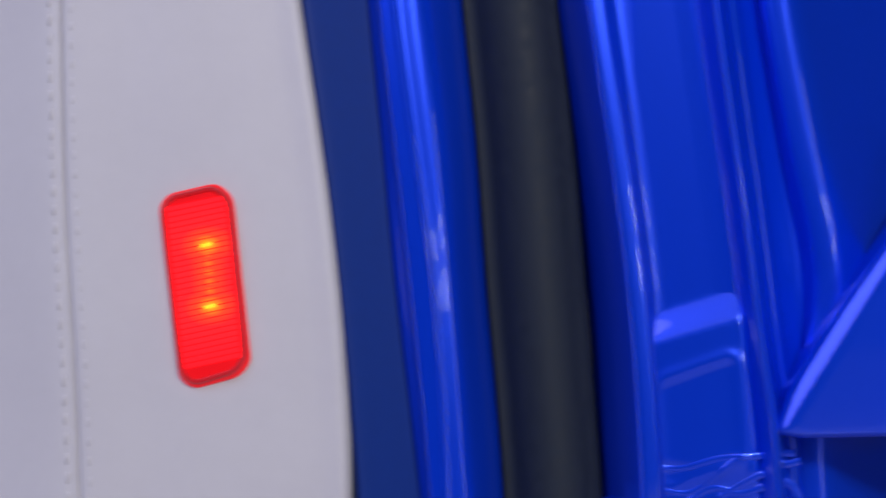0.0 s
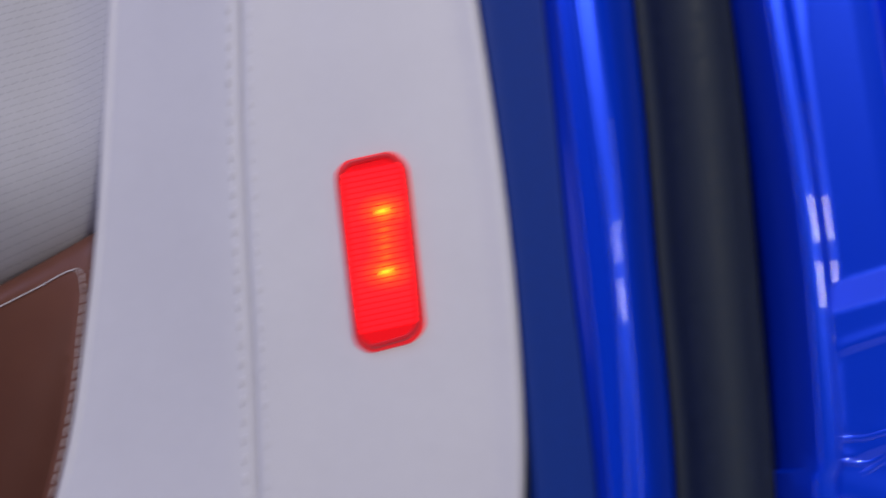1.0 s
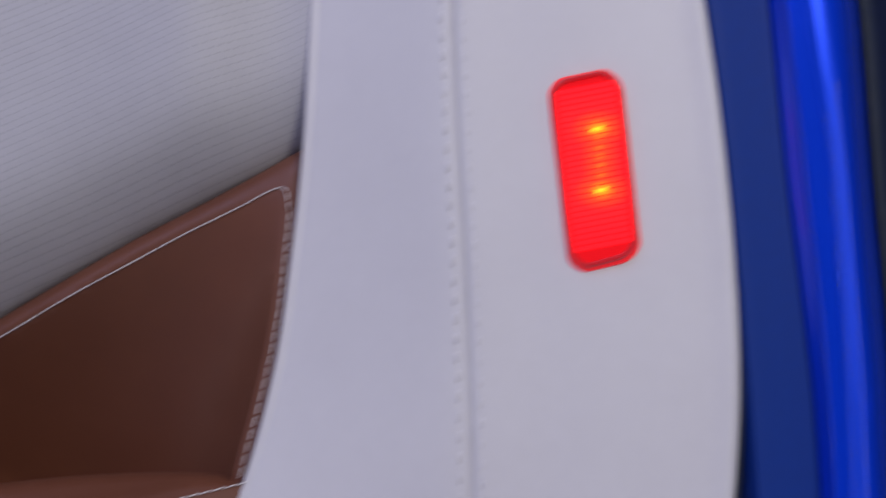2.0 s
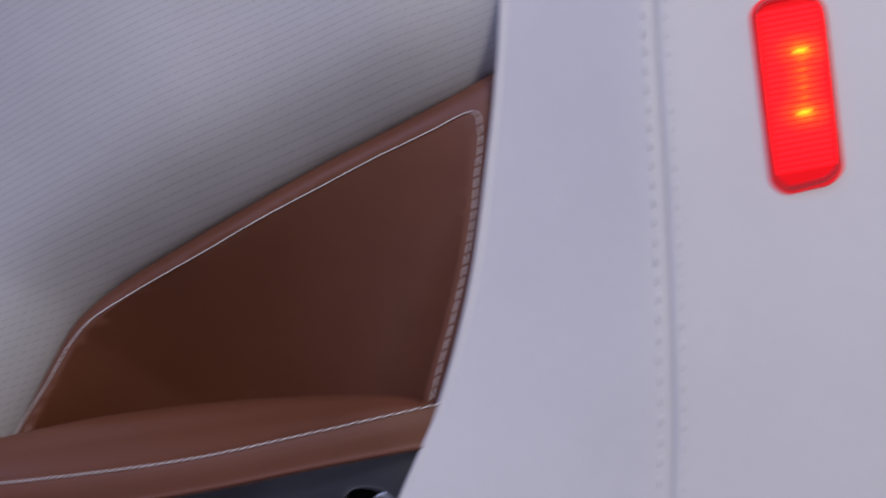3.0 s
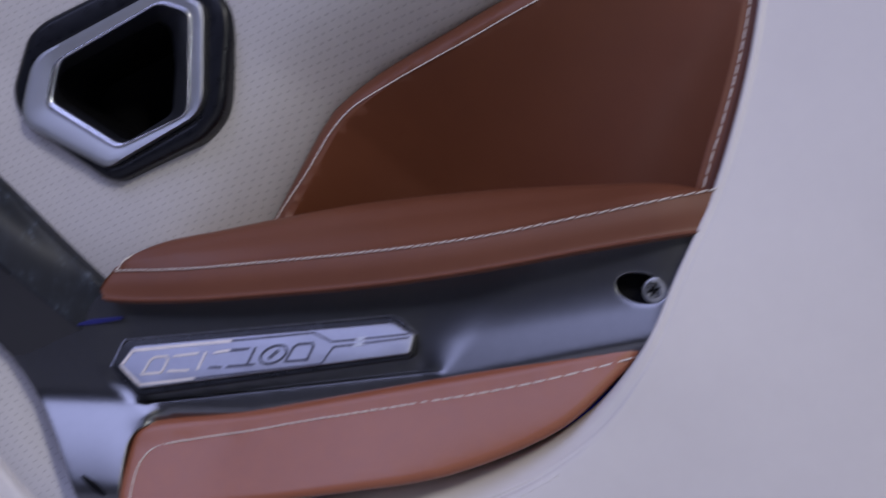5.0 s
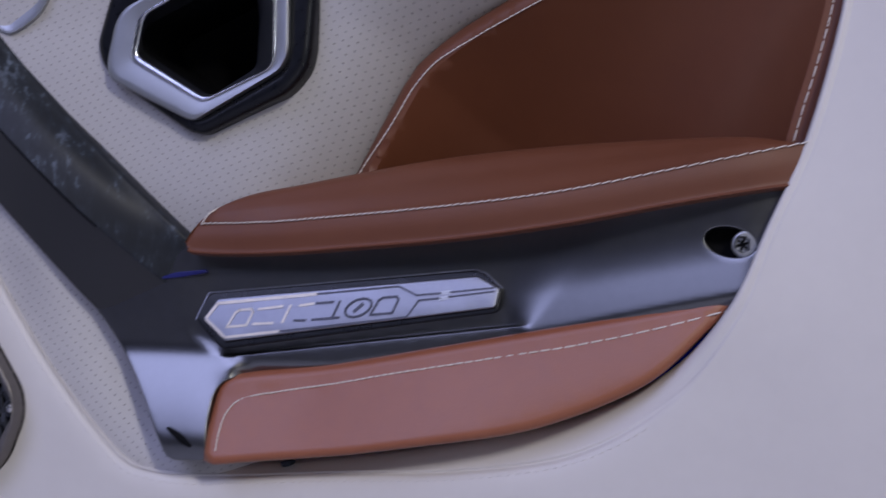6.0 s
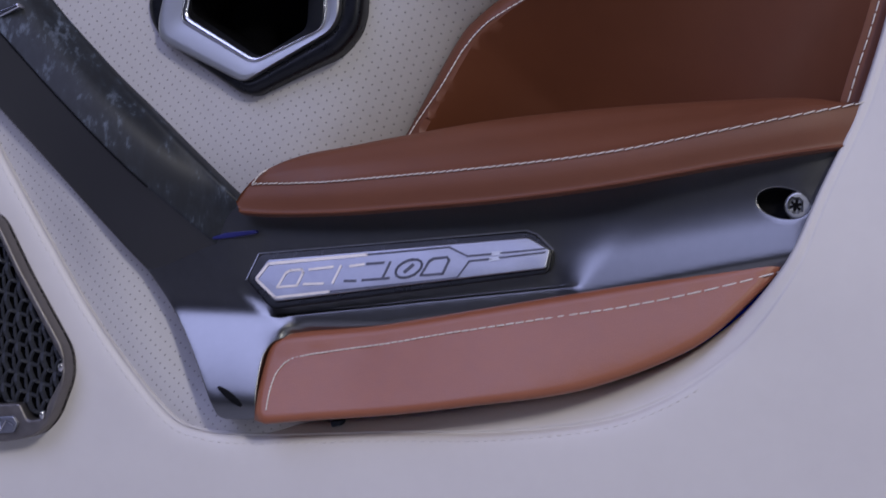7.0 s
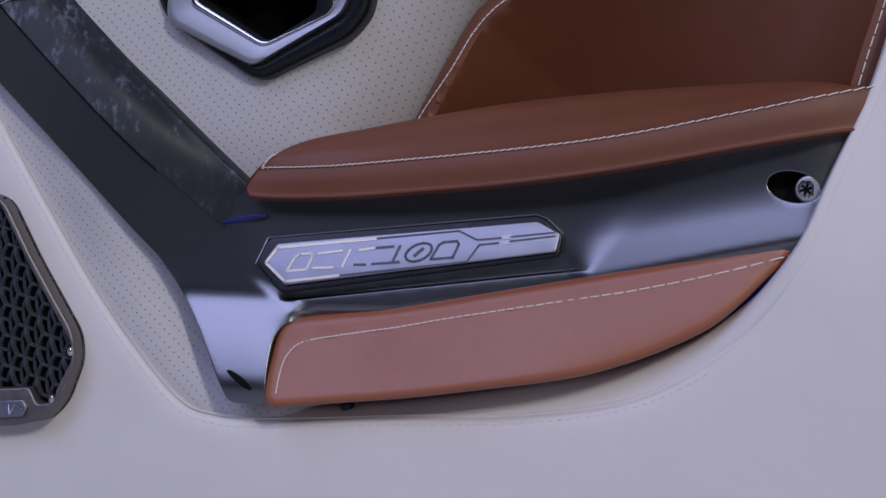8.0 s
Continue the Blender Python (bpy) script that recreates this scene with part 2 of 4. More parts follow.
def rounded(points, r, steps=5):
    """A closed polygon of (x, z) with rounded corners."""
    p, out = [Vector(v) for v in points], []
    rs = r if hasattr(r, "__len__") else [r] * len(p)
    for k, v in enumerate(p):
        a, b = (p[k - 1] - v), (p[(k + 1) % len(p)] - v)
        cut = min(rs[k], 0.45 * a.length, 0.45 * b.length)
        s, e = v + a.normalized() * cut, v + b.normalized() * cut
        for u in np.linspace(0, 1, steps):
            out.append(tuple((1 - u) ** 2 * s + 2 * u * (1 - u) * v + u * u * e))
    return np.array(out)


def dense(loop, step):
    out = []
    for a, b in zip(loop, np.roll(loop, -1, axis=0)):
        n = max(1, int(np.hypot(*(b - a)) / step))
        out += [a + (b - a) * k / n for k in range(n)]
    return np.array(out)


def edge_distance(p, loops):
    best = np.full(len(p), 1e9)
    for loop in loops:
        for a, b in zip(loop, np.roll(loop, -1, axis=0)):
            ab = b - a
            u = np.clip(((p - a) @ ab) / (ab @ ab + 1e-15), 0, 1)
            best = np.minimum(best, np.hypot(*(p - a - u[:, None] * ab).T))
    return best


def sheet(loop, depth, step=0.004, edge=0.002, wall=0.006, holes=(), creases=()):
    """A padded or moulded piece: a closed outline (x, z) filled at depth(x, z), with a rounded edge and side walls."""
    along = min(step, max(0.0009, 0.8 * edge)) if edge else step
    loops = [dense(np.array(loop, float), along)] + [dense(np.array(h, float), along) for h in holes]
    pts, segs = [], []
    for lp in loops:
        segs += [(len(pts) + k, len(pts) + (k + 1) % len(lp)) for k in range(len(lp))]
        pts += [tuple(v) for v in lp]
    rim = len(pts)
    allp = np.array(pts)
    extra = []
    for n_loop, lp in enumerate(loops):
        t = np.roll(lp, -1, axis=0) - np.roll(lp, 1, axis=0)
        t /= np.hypot(*t.T)[:, None] + 1e-12
        sign = np.sum(lp[:, 0] * np.roll(lp[:, 1], -1) - np.roll(lp[:, 0], -1) * lp[:, 1])
        inward = np.stack([-t[:, 1], t[:, 0]], 1) * (1 if sign > 0 else -1) * (1 if n_loop == 0 else -1)
        for f in (0.12, 0.35, 0.7, 1.05):
            ring = lp + inward * edge * f
            keep = edge_distance(ring, loops) > edge * f * 0.93
            extra.append(ring[keep])
    for line in creases:
        line = np.array(line)
        extra.append(line[edge_distance(line, loops) > edge * 1.05])
    lo, hi = allp.min(0), allp.max(0)
    gx, gz = np.meshgrid(np.arange(lo[0], hi[0], step), np.arange(lo[1], hi[1], step))
    grid = np.stack([gx.ravel(), gz.ravel()], 1)
    grid = grid[edge_distance(grid, loops) > edge * 1.05 + step * 0.45]
    for line in creases:
        near_line = np.array([np.min(np.hypot(*(np.array(line) - p).T)) for p in grid])
        grid = grid[near_line > 0.0011]
    every = np.vstack([allp] + extra + [grid])
    verts, _, faces, *_ = geometry.delaunay_2d_cdt([Vector(v) for v in every], segs, [], 1, 1e-7)
    v2 = np.array([tuple(v) for v in verts])
    # keep only triangles inside the outline and outside the holes
    mid = np.array([v2[list(f)].mean(0) for f in faces])
    inside = np.zeros(len(mid), bool)
    for lp in loops:
        for a, b in zip(lp, np.roll(lp, -1, axis=0)):
            cross = (a[1] > mid[:, 1]) != (b[1] > mid[:, 1])
            with np.errstate(divide="ignore", invalid="ignore"):
                at = a[0] + (mid[:, 1] - a[1]) / (b[1] - a[1]) * (b[0] - a[0])
            inside ^= cross & (mid[:, 0] < at)
    d = edge_distance(v2, loops)
    y = np.array([depth(x, z) for x, z in v2])
    if edge > 0:
        u = np.clip(1 - d / edge, 0, 1)
        y = y + edge * (1 - np.sqrt(np.clip(1 - u * u, 0, 1)))
    bm = bmesh.new()
    vs = [bm.verts.new((x, yy, z)) for (x, z), yy in zip(v2, y)]
    for f, keep in zip(faces, inside):
        if keep:
            tri = [vs[k] for k in f]
            bm.faces.new(tri)
    border = [e for e in bm.edges if len(e.link_faces) == 1]
    made = bmesh.ops.extrude_edge_only(bm, edges=border)
    for v in [g for g in made["geom"] if isinstance(g, bmesh.types.BMVert)]:
        v.co.y += wall
    bmesh.ops.delete(bm, geom=[v for v in bm.verts if not v.link_faces], context="VERTS")
    return bm


def tube(bm, curve, radius, sides=6, flat=1.0):
    """A round cord along a curve."""
    d = np.gradient(curve, axis=0)
    rings = []
    for p, t in zip(curve, d):
        t = Vector(t).normalized()
        a = t.cross(Vector((0, 1, 0))).normalized()
        b = t.cross(a).normalized()
        rings.append([bm.verts.new(Vector(p) + radius * (math.cos(w) * a + flat * math.sin(w) * b)) for w in np.linspace(0, 2 * math.pi, sides, endpoint=False)])
    for one, two in zip(rings, rings[1:]):
        for k in range(sides):
            bm.faces.new((one[k], one[(k + 1) % sides], two[(k + 1) % sides], two[k]))
    bm.faces.new(rings[0][::-1])
    bm.faces.new(rings[-1])
    return bm


def stitches(curve, first, last, fill=0.80, radius=0.00040, lean=0.0, flat=1.0, bend=1.0):
    """Single stitches along a curve; their length glides from first to last."""
    bm = bmesh.new()
    far = np.r_[0, np.cumsum(np.linalg.norm(np.diff(curve, axis=0), axis=1))]
    at = lambda s: np.array([np.interp(s, far, c) for c in curve.T])
    s = 0.0
    while s < far[-1]:
        pitch = first + (last - first) * (s / far[-1]) ** bend
        pitch *= random.uniform(0.94, 1.06)
        e = min(s + pitch * fill, far[-1])
        if e - s > 0.0008:
            line = np.array([at(v) for v in np.linspace(s, e, 5)])
            line[:, 1] += radius * np.array([0.9, 0.1, -0.15, 0.1, 0.9])
            line[:, 2] += lean * np.linspace(-1, 1, 5) + random.uniform(-1, 1) * 0.00006
            tube(bm, line, radius, 6, flat)
        s += pitch
    return bm


def smooth_all(bm):
    for f in bm.faces:
        f.smooth = True
    return bm


def part(name, bm, mat, parent, label="", sharp=40):
    """One mesh object under a thing or a part."""
    bmesh.ops.remove_doubles(bm, verts=bm.verts, dist=2e-6)
    bmesh.ops.recalc_face_normals(bm, faces=bm.faces)
    smooth_all(bm)
    for e in bm.edges:
        if len(e.link_faces) == 2 and e.calc_face_angle(0) > radians(sharp):
            e.smooth = False
    mesh = bpy.data.meshes.new(name)
    bm.to_mesh(mesh)
    bm.free()
    mesh.materials.append(mat)
    ob = new(name, mesh)
    ob.parent = parent
    if label:
        tagged(ob, label)
    return ob


def thing(name, at, label, category, kind=""):
    ob = new(name)
    ob.empty_display_size = 0.05
    return tagged(ob, label, category, kind=kind)


def step01(v, a, b):
    u = min(1.0, max(0.0, (v - a) / (b - a)))
    return u * u * (3 - 2 * u)


# ---- the hall: floor, walls, ceiling ----
def slab(name, lo, hi, mat, label):
    bm = bmesh.new()
    bmesh.ops.create_cube(bm, size=1)
    for v in bm.verts:
        v.co = [lo[k] + (v.co[k] + 0.5) * (hi[k] - lo[k]) for k in range(3)]
    mesh = bpy.data.meshes.new(name)
    bm.to_mesh(mesh)
    bm.free()
    mesh.materials.append(mat)
    return tagged(new(name, mesh), label, name.split("_")[0], kind="structure")


FLOOR = gloss("grey_stand_floor", (0.47, 0.47, 0.50), 0.35)
WALL = gloss("grey_hall_wall", (0.125, 0.13, 0.15), 0.7)
GROUND = 0.25
slab("floor", (-6, -6, GROUND - 0.1), (6, 6, GROUND), FLOOR, "grey glossy floor of the motor-show stand")
slab("wall_north", (-6, 6, GROUND), (6, 6.2, 5), WALL, "plain grey hall wall")
slab("wall_south", (-6, -6.2, GROUND), (6, -6, 5), WALL, "plain grey hall wall")
slab("wall_east", (6, -6.2, GROUND), (6.2, 6.2, 5), WALL, "plain grey hall wall")
slab("wall_west", (-6.2, -6.2, GROUND), (-6, 6.2, 5), WALL, "plain grey hall wall")
slab("ceiling", (-6.2, -6.2, 5), (6.2, 6.2, 5.2), WALL, "plain dark grey hall ceiling")

# ---- the open door ----
door = thing("sports_car", (0, 0, 0), "glossy blue sports car, open door lined in beige and brown leather", "car")
door.location = (0, 0, 0)

# opening in the lining: edge, seam, and the lining round it
N = 150
EDGE = [(0.0645, 1.0322), (0.0555, 0.8695), (0.0529, 0.8267), (0.0481, 0.7825), (0.0408, 0.7315), (0.0278, 0.6809), (0.0120, 0.6415), (-0.0036, 0.6060), (-0.0314, 0.5753), (-0.0748, 0.5534), (-0.1254, 0.5418), (-0.1781, 0.5332), (-0.2386, 0.5261), (-0.2674, 0.5235), (-0.2868, 0.5323), (-0.3218, 0.5701), (-0.3538, 0.6160), (-0.3868, 0.6674), (-0.4174, 0.7212), (-0.4488, 0.7790)]
EDGE_Y = [0.006, 0.006, 0.006, 0.006, 0.005, 0.002, -0.003, -0.0055, 0.004, 0.009, 0.010, 0.011, 0.009, -0.001, -0.003, -0.003, -0.003, -0.003, -0.003, -0.003]
SEAM = [(0.0692, 1.0302), (0.0603, 0.8684), (0.0574, 0.8261), (0.0528, 0.7821), (0.0455, 0.7299), (0.0330, 0.6794), (0.0165, 0.6394), (0.0023, 0.6032), (-0.0234, 0.5684), (-0.0666, 0.5410), (-0.1210, 0.5300), (-0.1761, 0.5262), (-0.2362, 0.5216), (-0.2664, 0.5223), (-0.2867, 0.5311), (-0.3210, 0.5690), (-0.3528, 0.6144), (-0.3855, 0.6653), (-0.4159, 0.7186), (-0.4471, 0.7760)]
SEAM_Y = [0.005, 0.005, 0.005, 0.005, 0.004, 0.0, -0.005, -0.008, -0.0065, -0.004, -0.003, -0.003, -0.004, -0.005, -0.005, -0.005, -0.005, -0.005, -0.005, -0.005]
JOIN = [(0.1233, 1.0295), (0.1228, 0.8981), (0.1239, 0.8324), (0.1263, 0.7709), (0.1276, 0.7107), (0.1274, 0.6608), (0.1251, 0.6255), (0.1211, 0.5952), (0.1125, 0.5560)]
OUTER = [(float(np.interp(-z, [-q[1] for q in JOIN], [q[0] for q in JOIN])) - 0.0008, z) for z in (1.0247, 0.8651, 0.8233, 0.7796, 0.7293, 0.6798, 0.6229, 0.5649)]
OUTER += [(OUTER[-1][0] - 0.02, 0.52), (OUTER[-1][0] - 0.07, 0.43), (-0.03, 0.36), (-0.12, 0.34), (-0.22, 0.33), (-0.34, 0.33), (-0.44, 0.40), (-0.46, 0.52), (-0.48, 0.60), (-0.50, 0.68), (-0.52, 0.76), (-0.54, 0.84)]
OUTER_Y = [-0.0108] * 8 + [-0.011, -0.0115, -0.012, -0.012, -0.012, -0.012] + [-0.012] * 6


def same_stations(points, depth, n):
    """Like rail(), with n points spread evenly over the control points."""
    p = np.array([(x, y, z) for (x, z), y in zip(points, depth)])
    q = np.vstack([2 * p[0] - p[1], p, 2 * p[-1] - p[-2]])
    out = []
    for s in np.linspace(0, len(p) - 1, n):
        k = min(int(s), len(p) - 2)
        u = s - k
        a, b, c, d = q[k], q[k + 1], q[k + 2], q[k + 3]
        out.append(0.5 * (2 * b + (c - a) * u + (2 * a - 5 * b + 4 * c - d) * u * u + (3 * b - a - 3 * c + d) * u**3))
    return np.array(out)


edge, seam, outer = same_stations(EDGE, EDGE_Y, N), same_stations(SEAM, SEAM_Y, N), same_stations(OUTER, OUTER_Y, N)
inner_wall = edge.copy()
inner_wall[:, 1] += 0.035
where = np.linspace(0, len(EDGE) - 1, N)
low = np.clip((where - 7.6) / 1.5, 0, 1)[:, None]
groove = seam + low * np.array([0, 0.0018, 0])
out_dir = (outer - seam) / np.linalg.norm(outer - seam, axis=1)[:, None]
third = seam + out_dir * 0.0030 + low * np.array([0, -0.0010, 0])
sixth = seam + out_dir * 0.014 + low * np.array([0, -0.0022, 0])
half = seam + (outer - seam) * 0.45
half[:, 1] = seam[:, 1] * 0.55 + outer[:, 1] * 0.45 - 0.0006
shoulder = seam + (outer - seam) * 0.87
shoulder[:, 1] -= (1 - low[:, 0]) * 0.0017
cut = int(np.argmax(where > 7.6))
near = edge + (seam - edge) * 0.85
lining = part("door_lining", loft([inner_wall, edge, near, groove, third, sixth, half, shoulder, outer], 6), BEIGE, door, "smooth beige leather door lining with a rounded edge", 60)
part("seam_stitching", stitches((third + out_dir * 0.0006 + np.array([0, -0.0001, 0]))[cut + 6:], 0.0042, 0.0042, 0.66, 0.00036), BEIGE, lining, "fine tone-on-tone seam")

# rear strip of the lining, with the lamp
REAR = [(0.2159, 1.0258), (0.2309, 0.8944), (0.2373, 0.8291), (0.2405, 0.7680), (0.2399, 0.7087), (0.2327, 0.6485), (0.2165, 0.5830)]
n = 60
join = rail(JOIN, -0.0105, n)
rear = rail(REAR, 0.0015, n)
mid = join * 0.5 + rear * 0.5
mid[:, 1] = -0.0060
near_rear = join * 0.12 + rear * 0.88
near_rear[:, 1] = -0.0012
back = rear.copy()
back[:, 1] += 0.03
dip = join.copy()
dip[:, 1] += 0.0008
left_of = join + np.array([-0.0035, 0.0003, 0])
right_of = join + np.array([0.0035, -0.0004, 0])
rear_strip = part("rear_lining_strip", loft([left_of + np.array([-0.004, 0.0004, 0]), left_of, dip, right_of, join * 0.75 + rear * 0.25 + np.array([0, -0.0006, 0]), mid, near_rear, rear, back], 5), BEIGE, door, "smooth beige leather strip along the rear edge")
for side in (-1, 1):
    row = join + np.array([side * 0.0048, -0.0003 if side > 0 else -0.0009, 0])
    part("seam_stitching", stitches(row + np.array([0, -0.0002, 0]), 0.0083, 0.0083, 0.62, 0.0006, 0.0, 0.30), BEIGE, rear_strip, "raised tone-on-tone stitches")

# black cord put in for the shaded gap between leather and blue edge
gap = rear + np.array([0.0012, 0.006, 0])
part("gap_shade_cord", tube(bmesh.new(), gap, 0.0016, 8), RUBBER, rear_strip, "thin black cord along the leather edge, for the shaded gap")

# perforated panel behind handle and pocket
def perf_depth(x, z):
    y = 0.006 - 0.016 * step01(x, -0.20, -0.08) + 0.020 * step01(x, 0.0, 0.048)
    y -= 0.010 * step01(-x, 0.27, 0.36)
    y += 0.010 * step01(x, -0.34, -0.27) * step01(-z, -0.66, -0.60)
    return y


POCKET = [(0.0624, 0.8368), (0.0521, 0.8313), (0.0362, 0.8231), (0.0204, 0.8152), (-0.0059, 0.8027), (-0.0326, 0.7903), (-0.0598, 0.7762), (-0.0873, 0.7616), (-0.1152, 0.7462), (-0.1321, 0.7363), (-0.1434, 0.7283), (-0.1542, 0.7188), (-0.1614, 0.7081), (-0.1715, 0.6897), (-0.1825, 0.6687), (-0.1933, 0.6480)]
perf_loop = [(-0.55, 0.50), (-0.21, 0.50), (-0.197, 0.640)] + list(POCKET[::-1]) + [(0.075, 0.98), (-0.55, 0.98)]


def pocket_base(x):
    """Depth of the pocket's seam, which comes forward to the rear."""
    return 0.024 - 0.013 * min(1.0, max(0.0, (x + 0.18) / 0.224))


def line_distance(x, z, points):
    """How far (x, z) lies from an open broken line."""
    p, line = np.array([x, z]), np.array(points)
    ab = line[1:] - line[:-1]
    u = np.clip(np.sum((p - line[:-1]) * ab, axis=1) / np.sum(ab * ab, axis=1), 0, 1)
    return float(np.min(np.hypot(*(p - line[:-1] - u[:, None] * ab).T)))


def pocket_edge(x, z):
    return line_distance(x, z, POCKET)


LEFT_RIM = np.array(EDGE[12:] + EDGE[:11:-1])


def perf_surface(x, z):
    d = pocket_edge(x, z)
    valley = pocket_base(x) + 0.007 - perf_depth(x, z)
    y = perf_depth(x, z) - 0.004 + valley * (0.30 * (1 - min(1.0, d / 0.10)) ** 2 + 0.70 * (1 - min(1.0, d / 0.055)) ** 2)
    y += 0.015 * (1 - min(1.0, d / 0.034)) ** 2
    y -= 0.16 * max(0.0, z - 0.735) * (1 - step01(x, -0.17, -0.03))
    # rises to the seam of the lining beside the handle
    rim = float(edge_distance(np.array([[x, z]]), [LEFT_RIM])[0])
    if rim < 0.03:
        u = 1 - step01(rim, 0.003, 0.03)
        y = y * (1 - u) - 0.0018 * u
    return y


HEX_CUT = [(-0.2312, 0.7680), (-0.2142, 0.7611), (-0.2138, 0.7183), (-0.2491, 0.6976), (-0.2883, 0.7209), (-0.2833, 0.7446)]
part("perforated_panel", sheet(perf_loop, perf_surface, 0.007, 0.002, 0.012, holes=[rounded(HEX_CUT, 0.004)]), PERF, door, "pale beige perforated leather panel")

# brown leather pocket
pocket_loop = spline([(x, 0, z) for x, z in POCKET], 60)[:, (0, 2)].tolist()
pocket_loop += [(-0.1800, 0.6380), (-0.0936, 0.6500), (0.0150, 0.6560), (0.0330, 0.6700), (0.0370, 0.6940), (0.0430, 0.7140), (0.0490, 0.7400), (0.0545, 0.7700), (0.0590, 0.8050)]
POCKET_SIDE = [(0.0446, 0.8067), (0.0453, 0.7969), (0.0435, 0.7803), (0.0418, 0.7624), (0.0373, 0.7363), (0.0315, 0.7126), (0.0265, 0.6952), (0.0224, 0.6795)]


def pocket_depth(x, z):
    d = pocket_edge(x, z)
    inward = float(np.interp(z, [p[1] for p in POCKET_SIDE[::-1]], [p[0] for p in POCKET_SIDE[::-1]])) - x
    rim = 0.013 * math.exp(-d / 0.0045)
    hollow = (0.040 + 0.36 * max(0.0, 0.80 - z)) * (1 - math.exp(-max(0.0, d - 0.010) / 0.038)) * (1 - math.exp(-max(0.0, inward - 0.003) / 0.045))
    groove = 0.0007 * math.exp(-((inward / 0.0016) ** 2)) if z < 0.80 else 0.0
    return pocket_base(x) + rim + hollow + groove + 0.5 * max(0.0, -inward - 0.004)


def offset_line(line, far):
    """A line of (x, z) moved to its right."""
    c = beside(spline([(x, 0, z) for x, z in line], 110), far)
    return [(x, z) for x, _, z in c]


pocket_creases = [offset_line(POCKET, q) for q in (0.0035, 0.0055, 0.0080, 0.0110)] + [offset_line(POCKET_SIDE, q) for q in (-0.0032, -0.0016, 0.0, 0.0016, 0.0032)]
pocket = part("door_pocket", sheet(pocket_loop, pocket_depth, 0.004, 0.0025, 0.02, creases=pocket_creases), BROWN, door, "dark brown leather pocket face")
POCKET_SEAM = [(-0.1847, 0.6553), (-0.1780, 0.6681), (-0.1641, 0.6875), (-0.1544, 0.7036), (-0.1501, 0.7094), (-0.1456, 0.7146), (-0.1406, 0.7191), (-0.1294, 0.7259), (-0.1126, 0.7353), (-0.0851, 0.7498), (-0.0579, 0.7643), (-0.0311, 0.7773), (-0.0047, 0.7899), (0.0213, 0.8011), (0.0342, 0.8071), (0.0393, 0.8090), (0.0426, 0.8091), (0.0446, 0.8067)]
for line, pitch in ((POCKET_SEAM, (0.0030, 0.0034)), (POCKET_SIDE, (0.0045, 0.0060))):
    c = rail(line, 0.0, 120)
    c[:, 1] = [pocket_depth(x, z) - 0.0007 for x, _, z in c]
    part("stitching", stitches(c, *pitch, 0.8, 0.00032), THREAD, pocket, "cream contrast stitching")

# armrest
ARM_TOP = [(-0.2494, 0.6310), (-0.2435, 0.6391), (-0.2349, 0.6469), (-0.2209, 0.6537), (-0.1981, 0.6590), (-0.1751, 0.6645), (-0.1342, 0.6730), (-0.0823, 0.6794), (-0.0309, 0.6822), (0.0037, 0.6819), (0.0248, 0.6778), (0.0362, 0.6743)]
ARM_TOP_Y = [-0.0125, -0.0105, -0.006, 0.001, 0.007, 0.013, 0.023, 0.029, 0.026, 0.016, 0.006, 0.001]
ARM_SEAM = [(-0.2501, 0.6300), (-0.2467, 0.6353), (-0.2420, 0.6385), (-0.2241, 0.6393), (-0.2050, 0.6403), (-0.1782, 0.6428), (-0.1263, 0.6483), (-0.0765, 0.6553), (-0.0287, 0.6654), (0.0037, 0.6727), (0.0240, 0.6774), (0.0374, 0.6810)]
ARM_SEAM_Y = [-0.0125, -0.0125, -0.0125, -0.013, -0.0135, -0.014, -0.014, -0.013, -0.010, -0.006, -0.001, 0.003]
ARM_LIP = [(-0.2485, 0.6276), (-0.2479, 0.6263), (-0.2461, 0.6248), (-0.2296, 0.6243), (-0.2025, 0.6254), (-0.1760, 0.6277), (-0.1246, 0.6329), (-0.0753, 0.6404), (-0.0280, 0.6499), (0.0041, 0.6560), (0.0243, 0.6594), (0.0376, 0.6616)]
ARM_LIP_Y = [-0.013, -0.013, -0.013, -0.013, -0.013, -0.0132, -0.0130, -0.0118, -0.0090, -0.0050, 0.0000, 0.004]
n = 140
top, crease, lip = same_stations(ARM_TOP, ARM_TOP_Y, n), same_stations(ARM_SEAM, ARM_SEAM_Y, n), same_stations(ARM_LIP, ARM_LIP_Y, n)
behind = top.copy()
behind[:, 1] += 0.09 * np.clip(np.arange(n) / 26, 0.04, 1)
behind[:, 2] -= 0.004
wide = np.clip(np.linalg.norm(top - crease, axis=1) / 0.024, 0, 1)[:, None]
up_mid = top * 0.5 + crease * 0.5 + wide * np.array([0, -0.004, 0.0008])
near_crease = top * 0.08 + crease * 0.92 + np.array([0, -0.0004, 0])
face = crease * 0.58 + lip * 0.42 + wide * np.array([0, -0.0007, 0])
roll_up = lip + np.clip(3 * wide, 0, 1) * np.array([0, -0.0015, 0.0008])
above_roll = lip * 0.86 + crease * 0.14 + np.array([0, -0.0002, 0])
under = lip + np.array([0, 0.006, -0.0004])
under_back = lip + np.array([0, 0.022, 0.004])
crease_in = crease + np.array([0, 0.0006, 0])
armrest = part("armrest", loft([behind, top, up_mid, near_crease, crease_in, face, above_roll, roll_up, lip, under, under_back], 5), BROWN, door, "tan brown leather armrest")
seam_line = crease[int(n * 2 / 11):] + np.array([0, -0.0003, 0])
